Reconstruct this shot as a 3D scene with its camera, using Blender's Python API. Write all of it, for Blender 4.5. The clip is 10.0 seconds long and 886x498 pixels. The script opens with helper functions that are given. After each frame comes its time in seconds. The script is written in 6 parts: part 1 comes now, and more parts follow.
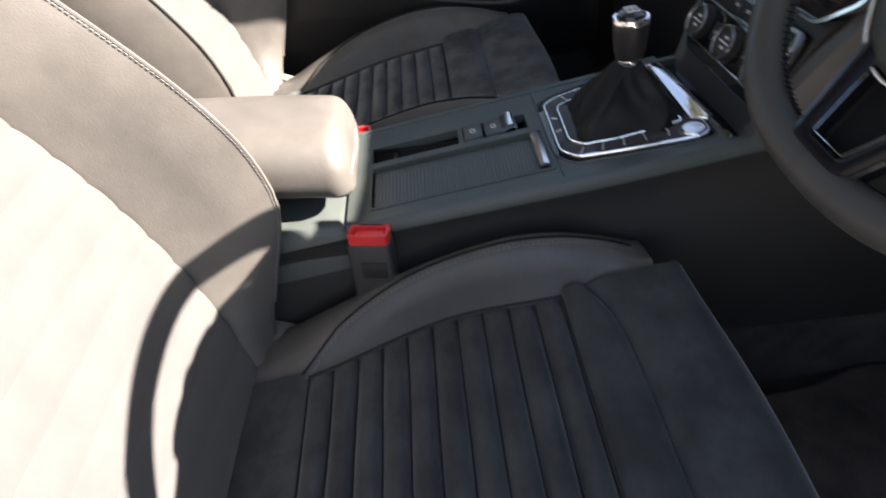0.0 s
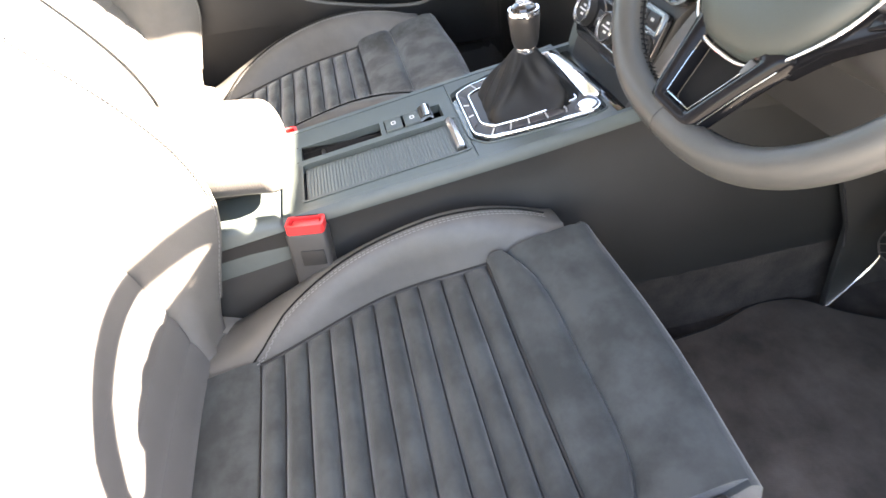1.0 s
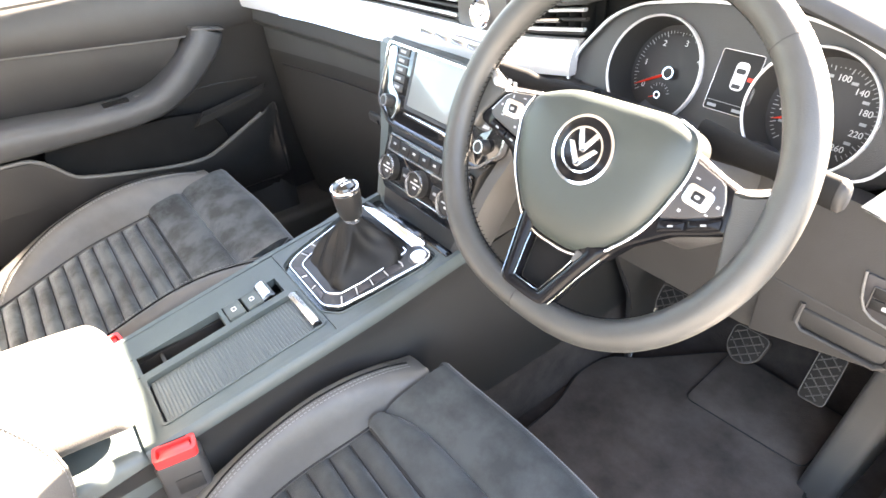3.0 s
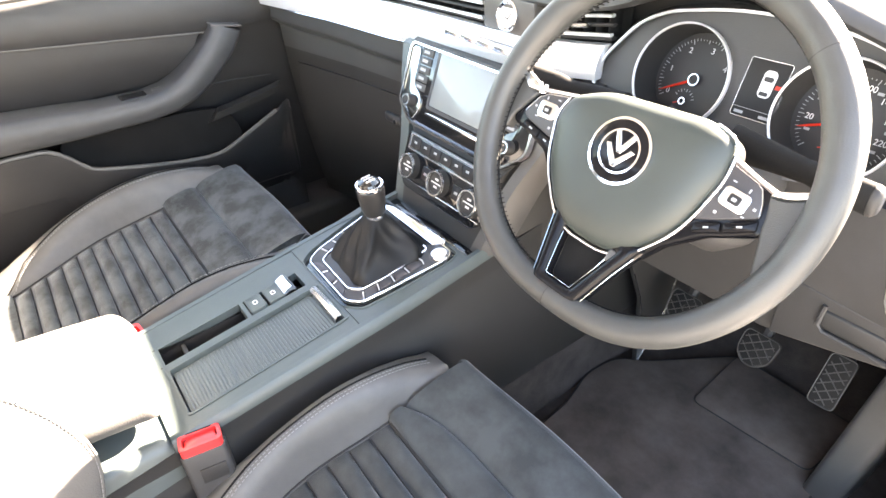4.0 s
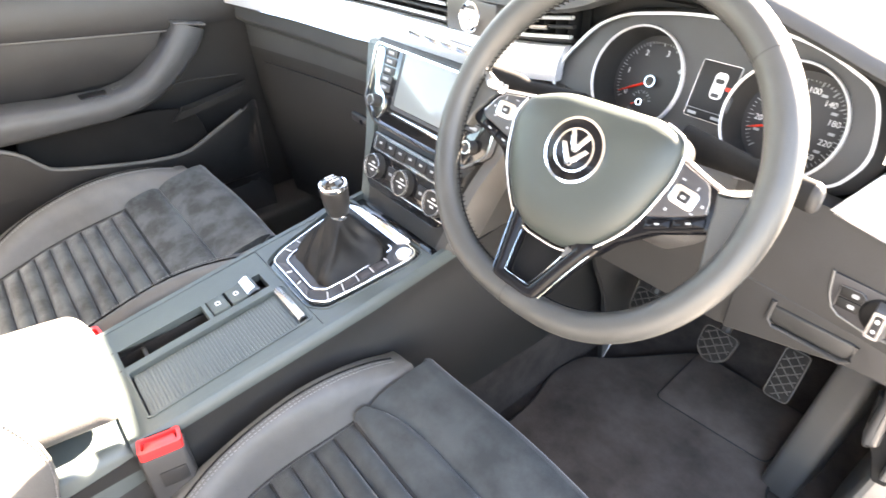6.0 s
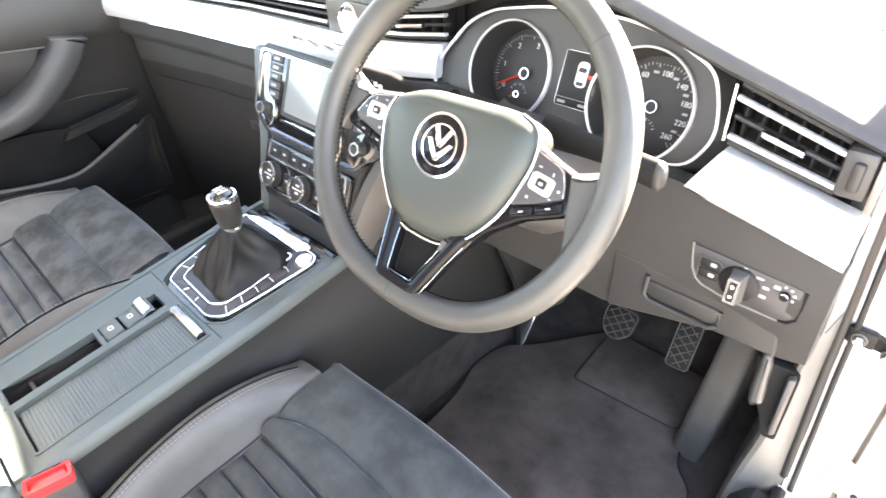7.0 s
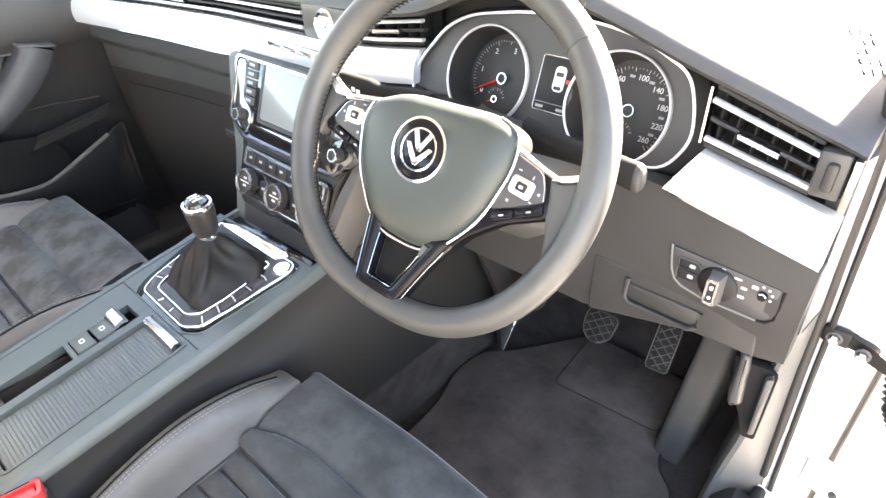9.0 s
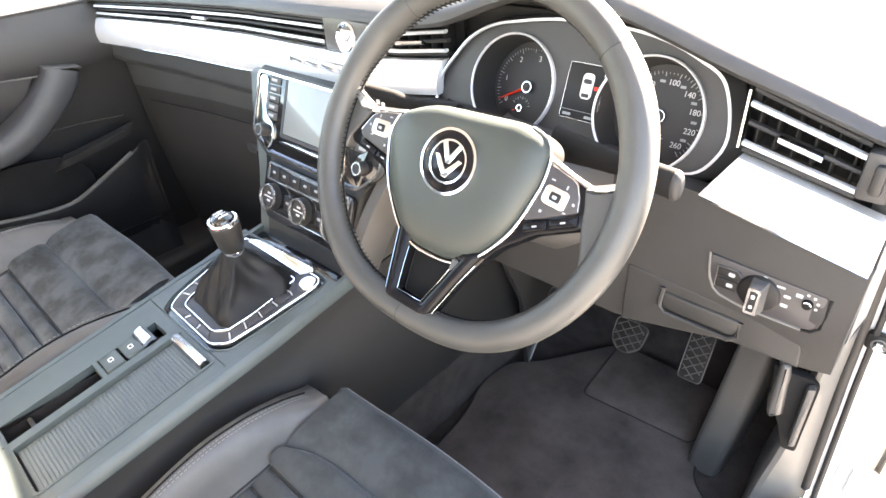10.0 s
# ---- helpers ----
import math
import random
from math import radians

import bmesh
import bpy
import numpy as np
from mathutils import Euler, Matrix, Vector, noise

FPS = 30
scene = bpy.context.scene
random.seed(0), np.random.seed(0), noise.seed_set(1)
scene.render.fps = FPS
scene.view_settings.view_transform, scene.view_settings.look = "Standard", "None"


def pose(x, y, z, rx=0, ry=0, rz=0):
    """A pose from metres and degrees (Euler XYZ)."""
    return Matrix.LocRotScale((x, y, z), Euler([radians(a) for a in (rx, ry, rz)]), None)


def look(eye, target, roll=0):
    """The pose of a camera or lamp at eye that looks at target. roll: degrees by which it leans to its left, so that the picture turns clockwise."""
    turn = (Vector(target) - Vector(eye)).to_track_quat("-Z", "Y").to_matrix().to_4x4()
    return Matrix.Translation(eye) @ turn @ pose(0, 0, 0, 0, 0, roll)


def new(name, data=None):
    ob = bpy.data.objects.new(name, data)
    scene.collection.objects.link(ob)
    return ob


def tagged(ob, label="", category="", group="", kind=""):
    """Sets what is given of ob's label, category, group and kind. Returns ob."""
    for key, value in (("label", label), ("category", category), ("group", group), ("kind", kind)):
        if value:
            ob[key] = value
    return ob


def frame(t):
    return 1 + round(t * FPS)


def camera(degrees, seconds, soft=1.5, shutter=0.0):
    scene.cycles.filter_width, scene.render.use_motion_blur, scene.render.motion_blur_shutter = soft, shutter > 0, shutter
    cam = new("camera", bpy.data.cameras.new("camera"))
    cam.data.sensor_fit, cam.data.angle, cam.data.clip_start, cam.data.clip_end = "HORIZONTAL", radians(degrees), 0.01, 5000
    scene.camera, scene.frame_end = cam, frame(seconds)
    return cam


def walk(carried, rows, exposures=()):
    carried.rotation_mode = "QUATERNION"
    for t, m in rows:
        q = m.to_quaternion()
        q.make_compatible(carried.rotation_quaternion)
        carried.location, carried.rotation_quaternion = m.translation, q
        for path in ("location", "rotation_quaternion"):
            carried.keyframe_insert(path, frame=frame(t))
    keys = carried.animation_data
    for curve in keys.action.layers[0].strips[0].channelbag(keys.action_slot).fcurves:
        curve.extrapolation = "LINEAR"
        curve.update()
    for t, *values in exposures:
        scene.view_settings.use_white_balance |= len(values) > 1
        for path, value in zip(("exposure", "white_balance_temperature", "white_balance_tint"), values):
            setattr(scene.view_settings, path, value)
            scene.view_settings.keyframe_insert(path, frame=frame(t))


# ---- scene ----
cam = camera(73.5, 10.0, 1.5, 0.5)
PATH = [
    (0, (0.676, -0.23, 0.786), (-0.854, -0.239, -0.502), -6.5),
    (0.5, (0.721, -0.222, 0.787), (-0.773, -0.099, -0.537), -6.8),
    (1, (0.746, -0.23, 0.802), (-0.765, -0.03, -0.493), -7.0),
    (1.5, (0.788, -0.225, 0.854), (-0.738, -0.04, -0.425), -8.9),
    (2, (0.781, -0.238, 0.882), (-0.695, 0.172, -0.404), -7.9),
    (2.5, (0.711, -0.267, 0.916), (-0.582, 0.548, -0.374), -5.5),
    (2.6, (0.69, -0.266, 0.936), (-0.614, 0.567, -0.332), -6.5),
    (3, (0.682, -0.286, 0.931), (-0.674, 0.616, -0.23), -5.0),
    (4.5, (0.665, -0.33, 0.937), (-0.676, 0.599, -0.22), -2.7),
    (5, (0.667, -0.33, 0.938), (-0.687, 0.599, -0.205), -3.0),
    (5.2, (0.666, -0.331, 0.938), (-0.691, 0.599, -0.199), -2.9),
    (6.3, (0.695, -0.307, 0.931), (-0.565, 0.723, -0.23), -2.1),
    (6.5, (0.705, -0.298, 0.93), (-0.531, 0.753, -0.239), -2.8),
    (7, (0.727, -0.275, 0.933), (-0.441, 0.864, -0.225), -2.6),
    (7.5, (0.738, -0.267, 0.923), (-0.403, 0.889, -0.245), -2.9),
    (8, (0.732, -0.267, 0.924), (-0.373, 0.925, -0.242), -2.0),
    (8.5, (0.727, -0.271, 0.927), (-0.385, 0.932, -0.22), -1.8),
    (9, (0.724, -0.275, 0.928), (-0.401, 0.925, -0.21), -1.9),
    (9.5, (0.719, -0.274, 0.926), (-0.411, 0.928, -0.205), -2.1),
    (9.8, (0.711, -0.275, 0.925), (-0.469, 0.893, -0.19), -3.8),
    (10, (0.707, -0.276, 0.926), (-0.471, 0.899, -0.185), -4.1),
]
KELVIN, TINT = 8300, 19
EXPO = [(t, e, KELVIN - 800 * max(0.0, 1 - t / 0.6), TINT) for t, e in ((0.0, 3.15), (0.2, 3.75), (0.5, 5.12), (0.8, 5.48), (1.2, 5.62), (2.0, 5.32), (2.5, 6.06), (3.0, 5.96), (5.0, 5.87), (6.5, 5.99), (8.0, 5.92), (9.0, 5.80), (10.0, 5.70))]
walk(cam, [(t, look(eye, target, roll)) for t, eye, target, roll in PATH], EXPO)

# ---- light ----
SUN_AZ, SUN_EL = 9.2, 33.7
world = bpy.data.worlds.new("World")
scene.world = world
world.use_nodes = True
wn, wl = world.node_tree.nodes, world.node_tree.links
wn.clear()
sky = wn.new("ShaderNodeTexSky")
sky.sky_type = "NISHITA"
sky.sun_disc = False
sky.sun_elevation, sky.sun_rotation = radians(SUN_EL), radians(SUN_AZ)
bg = wn.new("ShaderNodeBackground")
bg.inputs["Strength"].default_value = 0.05
wo = wn.new("ShaderNodeOutputWorld")
wl.new(sky.outputs[0], bg.inputs["Color"])
wl.new(bg.outputs[0], wo.inputs["Surface"])
sun_dir = Vector((math.sin(radians(SUN_AZ)) * math.cos(radians(SUN_EL)), math.cos(radians(SUN_AZ)) * math.cos(radians(SUN_EL)), math.sin(radians(SUN_EL))))
sun = new("sun", bpy.data.lights.new("sun", "SUN"))
sun.data.energy, sun.data.angle, sun.data.color = 5.0, radians(0.55), (1.0, 0.96, 0.90)
sun.matrix_basis = look(sun_dir * 20, (0, 0, 0))


# ---- materials ----
def material(name, base, rough=0.5, metal=0.0, grain=0.0, grain_size=0.002, mottle=0.0, mottle_size=0.08, tint=None, sheen=0.0, coat=0.0, spec=0.5, rand=0.0, aniso=None, band=0.18):
    """A plain surface with fine relief (grain) and broad mottling, both in metres."""
    m = bpy.data.materials.new(name)
    m.use_nodes = True
    n, l = m.node_tree.nodes, m.node_tree.links
    b = n["Principled BSDF"]
    b.inputs["Base Color"].default_value = (*base, 1)
    b.inputs["Roughness"].default_value = rough
    b.inputs["Metallic"].default_value = metal
    b.inputs["Sheen Weight"].default_value = sheen
    b.inputs["Sheen Roughness"].default_value = 0.4
    b.inputs["Coat Weight"].default_value = coat
    b.inputs["Coat Roughness"].default_value = 0.06
    b.inputs["Specular IOR Level"].default_value = spec
    tc = n.new("ShaderNodeTexCoord")
    src = tc.outputs["Object"]
    if aniso:
        mp = n.new("ShaderNodeMapping")
        mp.inputs["Scale"].default_value = aniso
        l.new(src, mp.inputs["Vector"])
        src = mp.outputs["Vector"]
    if mottle:
        t1 = n.new("ShaderNodeTexNoise")
        t1.inputs["Scale"].default_value = 1 / mottle_size
        t1.inputs["Detail"].default_value = 5
        t1.inputs["Roughness"].default_value = 0.62
        l.new(src, t1.inputs["Vector"])
        r = n.new("ShaderNodeValToRGB")
        lo, hi = r.color_ramp.elements
        lo.position, hi.position = 0.5 - band, 0.5 + band
        t = tint or base
        lo.color = (*[c * (1 - mottle) for c in base], 1)
        hi.color = (*[min(1, c * (1 + mottle)) for c in t], 1)
        l.new(t1.outputs["Fac"], r.inputs["Fac"])
        col = r.outputs["Color"]
        if rand:
            oi = n.new("ShaderNodeObjectInfo")
            hs = n.new("ShaderNodeHueSaturation")
            mr = n.new("ShaderNodeMapRange")
            mr.inputs["To Min"].default_value, mr.inputs["To Max"].default_value = 1 - rand, 1 + rand
            l.new(oi.outputs["Random"], mr.inputs["Value"])
            l.new(mr.outputs["Result"], hs.inputs["Value"])
            l.new(col, hs.inputs["Color"])
            col = hs.outputs["Color"]
        l.new(col, b.inputs["Base Color"])
        rr = n.new("ShaderNodeMapRange")
        rr.inputs["To Min"].default_value, rr.inputs["To Max"].default_value = max(0.02, rough - 0.07), min(1, rough + 0.07)
        l.new(t1.outputs["Fac"], rr.inputs["Value"])
        l.new(rr.outputs["Result"], b.inputs["Roughness"])
    if grain:
        t2 = n.new("ShaderNodeTexNoise")
        t2.inputs["Scale"].default_value = 1 / grain_size
        t2.inputs["Detail"].default_value = 3
        l.new(src, t2.inputs["Vector"])
        bp = n.new("ShaderNodeBump")
        bp.inputs["Strength"].default_value = grain
        bp.inputs["Distance"].default_value = grain_size * 0.6
        l.new(t2.outputs["Fac"], bp.inputs["Height"])
        l.new(bp.outputs["Normal"], b.inputs["Normal"])
    return m


LEATHER = material("leather", (0.081, 0.079, 0.075), 0.45, grain=0.30, grain_size=0.0016, mottle=0.12, mottle_size=0.05)
SUEDE = material("suede", (0.045, 0.0505, 0.0515), 0.95, grain=0.45, grain_size=0.0011, mottle=0.26, mottle_size=0.055, sheen=0.35, spec=0.15, band=0.13)
BACKCLOTH = material("backrest_suede", (0.066, 0.068, 0.070), 0.95, grain=0.3, grain_size=0.0011, mottle=0.06, mottle_size=0.05, sheen=0.35, spec=0.15)
KEYGREY = material("key_grey", (0.050, 0.047, 0.052), 0.45, grain=0.1, mottle=0.08)
# Grey raised on the dash end and kick panel for light from the doorway.
ENDGREY = material("end_cover_grey", (0.115, 0.112, 0.105), 0.45, grain=0.2, mottle=0.08)
# Lighter than the panel below it for the light the lip catches.
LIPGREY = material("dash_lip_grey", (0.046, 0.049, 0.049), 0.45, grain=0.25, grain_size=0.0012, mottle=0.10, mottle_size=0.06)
DOORLEATHER = material("door_leather", (0.046, 0.048, 0.050), 0.5, grain=0.30, grain_size=0.0016, mottle=0.12, mottle_size=0.05)
# Darkened for the shade under the dash lip; plain dark trim elsewhere.
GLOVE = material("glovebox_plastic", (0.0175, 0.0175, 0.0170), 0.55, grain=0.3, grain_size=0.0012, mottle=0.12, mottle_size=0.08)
SUEDE_WORN = material("suede_worn", (0.044, 0.051, 0.053), 0.95, grain=0.35, grain_size=0.0011, mottle=0.50, mottle_size=0.06, sheen=0.4, spec=0.15, band=0.10)
PLASTIC = material("soft_plastic", (0.034, 0.034, 0.034), 0.50, grain=0.35, grain_size=0.0012, mottle=0.10, mottle_size=0.07)
CONSOLE = material("console_plastic", (0.058, 0.072, 0.070), 0.42, grain=0.2, grain_size=0.0008, mottle=0.10, mottle_size=0.06)
DARK = material("dark_plastic", (0.018, 0.0175, 0.017), 0.6, grain=0.3, grain_size=0.0012, mottle=0.15)
GLOSS = material("gloss_black", (0.010, 0.010, 0.011), 0.10, coat=0.6, mottle=0.1)
CHROME = material("chrome", (0.82, 0.82, 0.84), 0.10, metal=1.0, mottle=0.03)
SATIN = material("satin_chrome", (0.74, 0.74, 0.75), 0.24, metal=1.0, mottle=0.03)
TRIM = material("brushed_trim", (0.80, 0.81, 0.82), 0.34, metal=0.55, grain=0.12, grain_size=0.002, mottle=0.05, aniso=(0.05, 1, 1))
RIMLEATHER = material("wheel_leather", (0.038, 0.039, 0.037), 0.44, grain=0.25, grain_size=0.0012, mottle=0.1, mottle_size=0.03)
HUB = material("hub_plastic", (0.0285, 0.0355, 0.0315), 0.42, spec=0.42, grain=0.3, grain_size=0.0009, mottle=0.06)
CARPET = material("carpet", (0.052, 0.044, 0.040), 0.98, grain=0.9, grain_size=0.0022, mottle=0.35, mottle_size=0.06, sheen=0.12, spec=0.1)
MAT = material("mat_pile", (0.112, 0.092, 0.080), 0.98, grain=0.9, grain_size=0.0018, mottle=0.35, mottle_size=0.09, sheen=0.12, spec=0.1)
RUBBER = material("rubber", (0.012, 0.012, 0.012), 0.65, grain=0.2, mottle=0.1)
PAINT = material("white_paint", (0.80, 0.80, 0.79), 0.22, coat=0.7, mottle=0.02)
METAL = material("black_steel", (0.030, 0.029, 0.028), 0.42, metal=0.0, mottle=0.25, mottle_size=0.02)
RED = material("red_plastic", (0.74, 0.040, 0.040), 0.35, mottle=0.06)
NEEDLE = material("needle_red", (0.75, 0.035, 0.015), 0.4, mottle=0.03)
WHITE = material("white_print", (0.60, 0.60, 0.60), 0.5, mottle=0.02)
GREYPRINT = material("grey_print", (0.30, 0.31, 0.32), 0.5, mottle=0.04)
DIAL = material("dial_face", (0.020, 0.020, 0.021), 0.55, mottle=0.08)
SCREEN = material("screen_glass", (0.17, 0.19, 0.195), 0.32, coat=0.5, mottle=0.05)
PEDAL = material("pedal_rubber", (0.008, 0.008, 0.008), 0.75, spec=0.2, grain=0.2, mottle=0.15)
DASHPAD = material("dash_pad", (0.036, 0.036, 0.036), 0.52, grain=0.12, grain_size=0.0012, mottle=0.10, mottle_size=0.07)
ROLL = material("roller_plastic", (0.070, 0.083, 0.081), 0.42, mottle=0.05, mottle_size=0.2)
DISPLAY = material("display_face", (0.012, 0.012, 0.013), 0.5, spec=0.3, mottle=0.05)
SPOKE = material("spoke_black", (0.007, 0.007, 0.008), 0.10, spec=0.12, mottle=0.1)
TREAD = material("pedal_tread", (0.036, 0.035, 0.034), 0.55, mottle=0.25, mottle_size=0.01)
SILVERDARK = material("grey_plastic", (0.064, 0.062, 0.060), 0.4, grain=0.2, mottle=0.08)
THREAD = material("thread", (0.17, 0.17, 0.17), 0.8, mottle=0.1, mottle_size=0.004)
ASPHALT = material("asphalt", (0.24, 0.233, 0.222), 0.9, grain=0.8, grain_size=0.006, mottle=0.2, mottle_size=0.6)
LINER = material("headliner", (0.42, 0.41, 0.39), 0.95, grain=0.4, grain_size=0.0015, mottle=0.06)
SILVER = material("silver_paint", (0.62, 0.62, 0.63), 0.32, metal=0.35, mottle=0.03)
BUTTON = material("button_plastic", (0.030, 0.029, 0.031), 0.45, grain=0.1, mottle=0.08)
DOORSKIN = material("door_skin", (0.0205, 0.0208, 0.0212), 0.5, grain=0.4, grain_size=0.0014, mottle=0.12, mottle_size=0.06)
# Bright metal; on the left side plate it stands for reflected sky.
FACEPLATE = material("key_plate", (0.38, 0.43, 0.44), 0.14, metal=1.0, mottle=0.04)
KNEEPLASTIC = material("lower_dash_plastic", (0.0255, 0.025, 0.0245), 0.55, spec=0.32, grain=0.35, grain_size=0.0012, mottle=0.12, mottle_size=0.07)
# Near black; stands for shade on the footwell side, door bin and recess.
HOLLOW = material("black_plastic_and_shade", (0.011, 0.011, 0.011), 0.85, spec=0.12, grain=0.3, grain_size=0.0012, mottle=0.2)
GAITER = material("gaiter_leather", (0.009, 0.009, 0.009), 0.50, spec=0.24, grain=0.3, grain_size=0.0012, mottle=0.15, mottle_size=0.02)
KNOB = material("knob_leather", (0.017, 0.017, 0.017), 0.38, grain=0.25, grain_size=0.001, mottle=0.1)

GLASS = bpy.data.materials.new("window_glass")
GLASS.use_nodes = True
gn, gl = GLASS.node_tree.nodes, GLASS.node_tree.links
gn.clear()
g_tr, g_gl, g_mx, g_out = gn.new("ShaderNodeBsdfTransparent"), gn.new("ShaderNodeBsdfGlossy"), gn.new("ShaderNodeMixShader"), gn.new("ShaderNodeOutputMaterial")
g_tr.inputs["Color"].default_value = (0.86, 0.91, 0.89, 1)
g_gl.inputs["Roughness"].default_value = 0.02
g_mx.inputs["Fac"].default_value = 0.06
gl.new(g_tr.outputs[0], g_mx.inputs[1])
gl.new(g_gl.outputs[0], g_mx.inputs[2])
gl.new(g_mx.outputs[0], g_out.inputs["Surface"])


# ---- builders ----
def thing(name, loc, label, category, group=""):
    ob = new(name)
    ob.empty_display_size = 0.05
    ob.matrix_basis = Matrix.Translation(loc)
    return tagged(ob, label, category, group)


def part(name, bm, mat, parent=None, label="", sharp=38):
    """One mesh object out of a bmesh in world coordinates, under a thing or a part."""
    me = bpy.data.meshes.new(name)
    bmesh.ops.recalc_face_normals(bm, faces=bm.faces[:])
    bm.to_mesh(me)
    bm.free()
    me.polygons.foreach_set("use_smooth", [True] * len(me.polygons))
    me.set_sharp_from_angle(angle=radians(sharp))
    me.materials.append(mat)
    ob = new(name, me)
    if parent:
        ob.parent = parent
        ob.matrix_parent_inverse = parent.matrix_basis.inverted() if parent.type == "EMPTY" else Matrix()
    if label:
        tagged(ob, label)
    return ob


def structure(name, bm, mat, label, category=""):
    return tagged(part(name, bm, mat), label, category, kind="structure")


def repeat(name, src, m, parent):
    """Another object on the mesh of src, at the pose m."""
    ob = new(name, src.data)
    ob.parent = parent
    ob.matrix_parent_inverse = parent.matrix_basis.inverted() if parent.type == "EMPTY" else Matrix()
    ob.matrix_basis = m
    return ob


def axes(origin, x, y, z):
    m = Matrix((x, y, z)).transposed().to_4x4()
    return Matrix.Translation(origin) @ m


def add(bm, tmp, m=None):
    """Move the temporary bmesh tmp into bm."""
    if m is not None:
        tmp.transform(m)
    me = bpy.data.meshes.new("tmp")
    tmp.to_mesh(me)
    tmp.free()
    bm.from_mesh(me)
    bpy.data.meshes.remove(me)
    return bm


def box(c, s, bev=0.003, seg=2, m=None, bm=None):
    t = bmesh.new()
    bmesh.ops.create_cube(t, size=1)
    t.transform(Matrix.Diagonal((*s, 1)))
    if bev:
        bmesh.ops.bevel(t, geom=t.edges[:] + t.verts[:], offset=bev, segments=seg, profile=0.5, affect="EDGES")
    t.transform(Matrix.Translation(c))
    return add(bm or bmesh.new(), t, m)


def loft(rings, bm=None, caps=True, closed=True, loop=False):
    """Skin over rings of points, each of the same count."""
    bm = bm or bmesh.new()
    vs = [[bm.verts.new(p) for p in r] for r in rings]
    n = len(vs[0])
    pairs = list(zip(vs, vs[1:])) + ([(vs[-1], vs[0])] if loop else [])
    for a, b in pairs:
        for i in range(n if closed else n - 1):
            j = (i + 1) % n
            bm.faces.new((a[i], a[j], b[j], b[i]))
    if caps and not loop:
        bm.faces.new(vs[0][::-1])
        bm.faces.new(vs[-1])
    return bm


def tube(pts, r, n=8, loop=False, bm=None):
    """A round bar along pts; r is one radius or one a point."""
    pts = [Vector(p) for p in pts]
    rings, up = [], Vector((0.13, 0.21, 0.97))
    for i, p in enumerate(pts):
        a, b = pts[i - 1] if i or loop else p, pts[(i + 1) % len(pts)] if i + 1 < len(pts) or loop else p
        d = (b - a).normalized()
        u = d.cross(up).normalized()
        v = d.cross(u)
        rad = r[i] if isinstance(r, (list, tuple)) else r
        rings.append([p + rad * (math.cos(2 * math.pi * k / n) * u + math.sin(2 * math.pi * k / n) * v) for k in range(n)])
    return loft(rings, bm, loop=loop)


def lathe(profile, m=None, n=32, bm=None):
    """Turn (radius, height) pairs about the local z axis."""
    rings = [[(max(r, 1e-5) * math.cos(2 * math.pi * k / n), max(r, 1e-5) * math.sin(2 * math.pi * k / n), h) for k in range(n)] for r, h in profile]
    t = loft(rings, loop=profile[0][0] > 1e-4 and profile[-1][0] > 1e-4)
    return add(bm or bmesh.new(), t, m)


def prism(outline, depth, m=None, bev=0.0, bm=None, seg=2):
    """An outline in the local xy plane, raised to depth, with its top edge rounded."""
    t = bmesh.new()
    lo = [t.verts.new((x, y, 0)) for x, y in outline]
    f = t.faces.new(lo)
    out = bmesh.ops.extrude_face_region(t, geom=[f])
    top = [v for v in out["geom"] if isinstance(v, bmesh.types.BMVert)]
    for v in top:
        v.co.z += depth
    bmesh.ops.recalc_face_normals(t, faces=t.faces[:])
    if bev:
        es = [e for e in t.edges if all(v in top for v in e.verts)]
        bmesh.ops.bevel(t, geom=es, offset=bev, segments=seg, profile=0.5, affect="EDGES")
    return add(bm or bmesh.new(), t, m)


def ring_plate(outer, inner, depth, m=None, bm=None):
    """A flat frame between two outlines of the same count."""
    t = bmesh.new()
    o0, i0 = [[t.verts.new((x, y, 0)) for x, y in c] for c in (outer, inner)]
    o1, i1 = [[t.verts.new((x, y, depth)) for x, y in c] for c in (outer, inner)]
    n = len(outer)
    for k in range(n):
        j = (k + 1) % n
        for a, b in ((o0, o1), (o1, i1), (i1, i0), (i0, o0)):
            t.faces.new((a[k], a[j], b[j], b[k]))
    return add(bm or bmesh.new(), t, m)


def sheet(top, low, nu, nv, bm=None):
    """A closed sheet between two surfaces of u and v, each 0 to 1."""
    bm = bm or bmesh.new()
    g = [[[bm.verts.new(f(i / nu, j / nv)) for j in range(nv + 1)] for i in range(nu + 1)] for f in (top, low)]
    for i in range(nu):
        for j in range(nv):
            for s in g:
                bm.faces.new((s[i][j], s[i + 1][j], s[i + 1][j + 1], s[i][j + 1]))
    a, b = g
    for i in range(nu):
        for j in (0, nv):
            bm.faces.new((a[i][j], a[i + 1][j], b[i + 1][j], b[i][j]))
    for j in range(nv):
        for i in (0, nu):
            bm.faces.new((a[i][j], a[i][j + 1], b[i][j + 1], b[i][j]))
    return bm


def rounded(w, h, r, n=5, cx=0.0, cy=0.0):
    """Outline of a rounded rectangle."""
    pts = []
    for sx, sy, a0 in ((1, 1, 0), (-1, 1, 90), (-1, -1, 180), (1, -1, 270)):
        for k in range(n + 1):
            a = radians(a0 + 90 * k / n)
            pts.append((cx + sx * (w / 2 - r) + r * math.cos(a), cy + sy * (h / 2 - r) + r * math.sin(a)))
    return pts


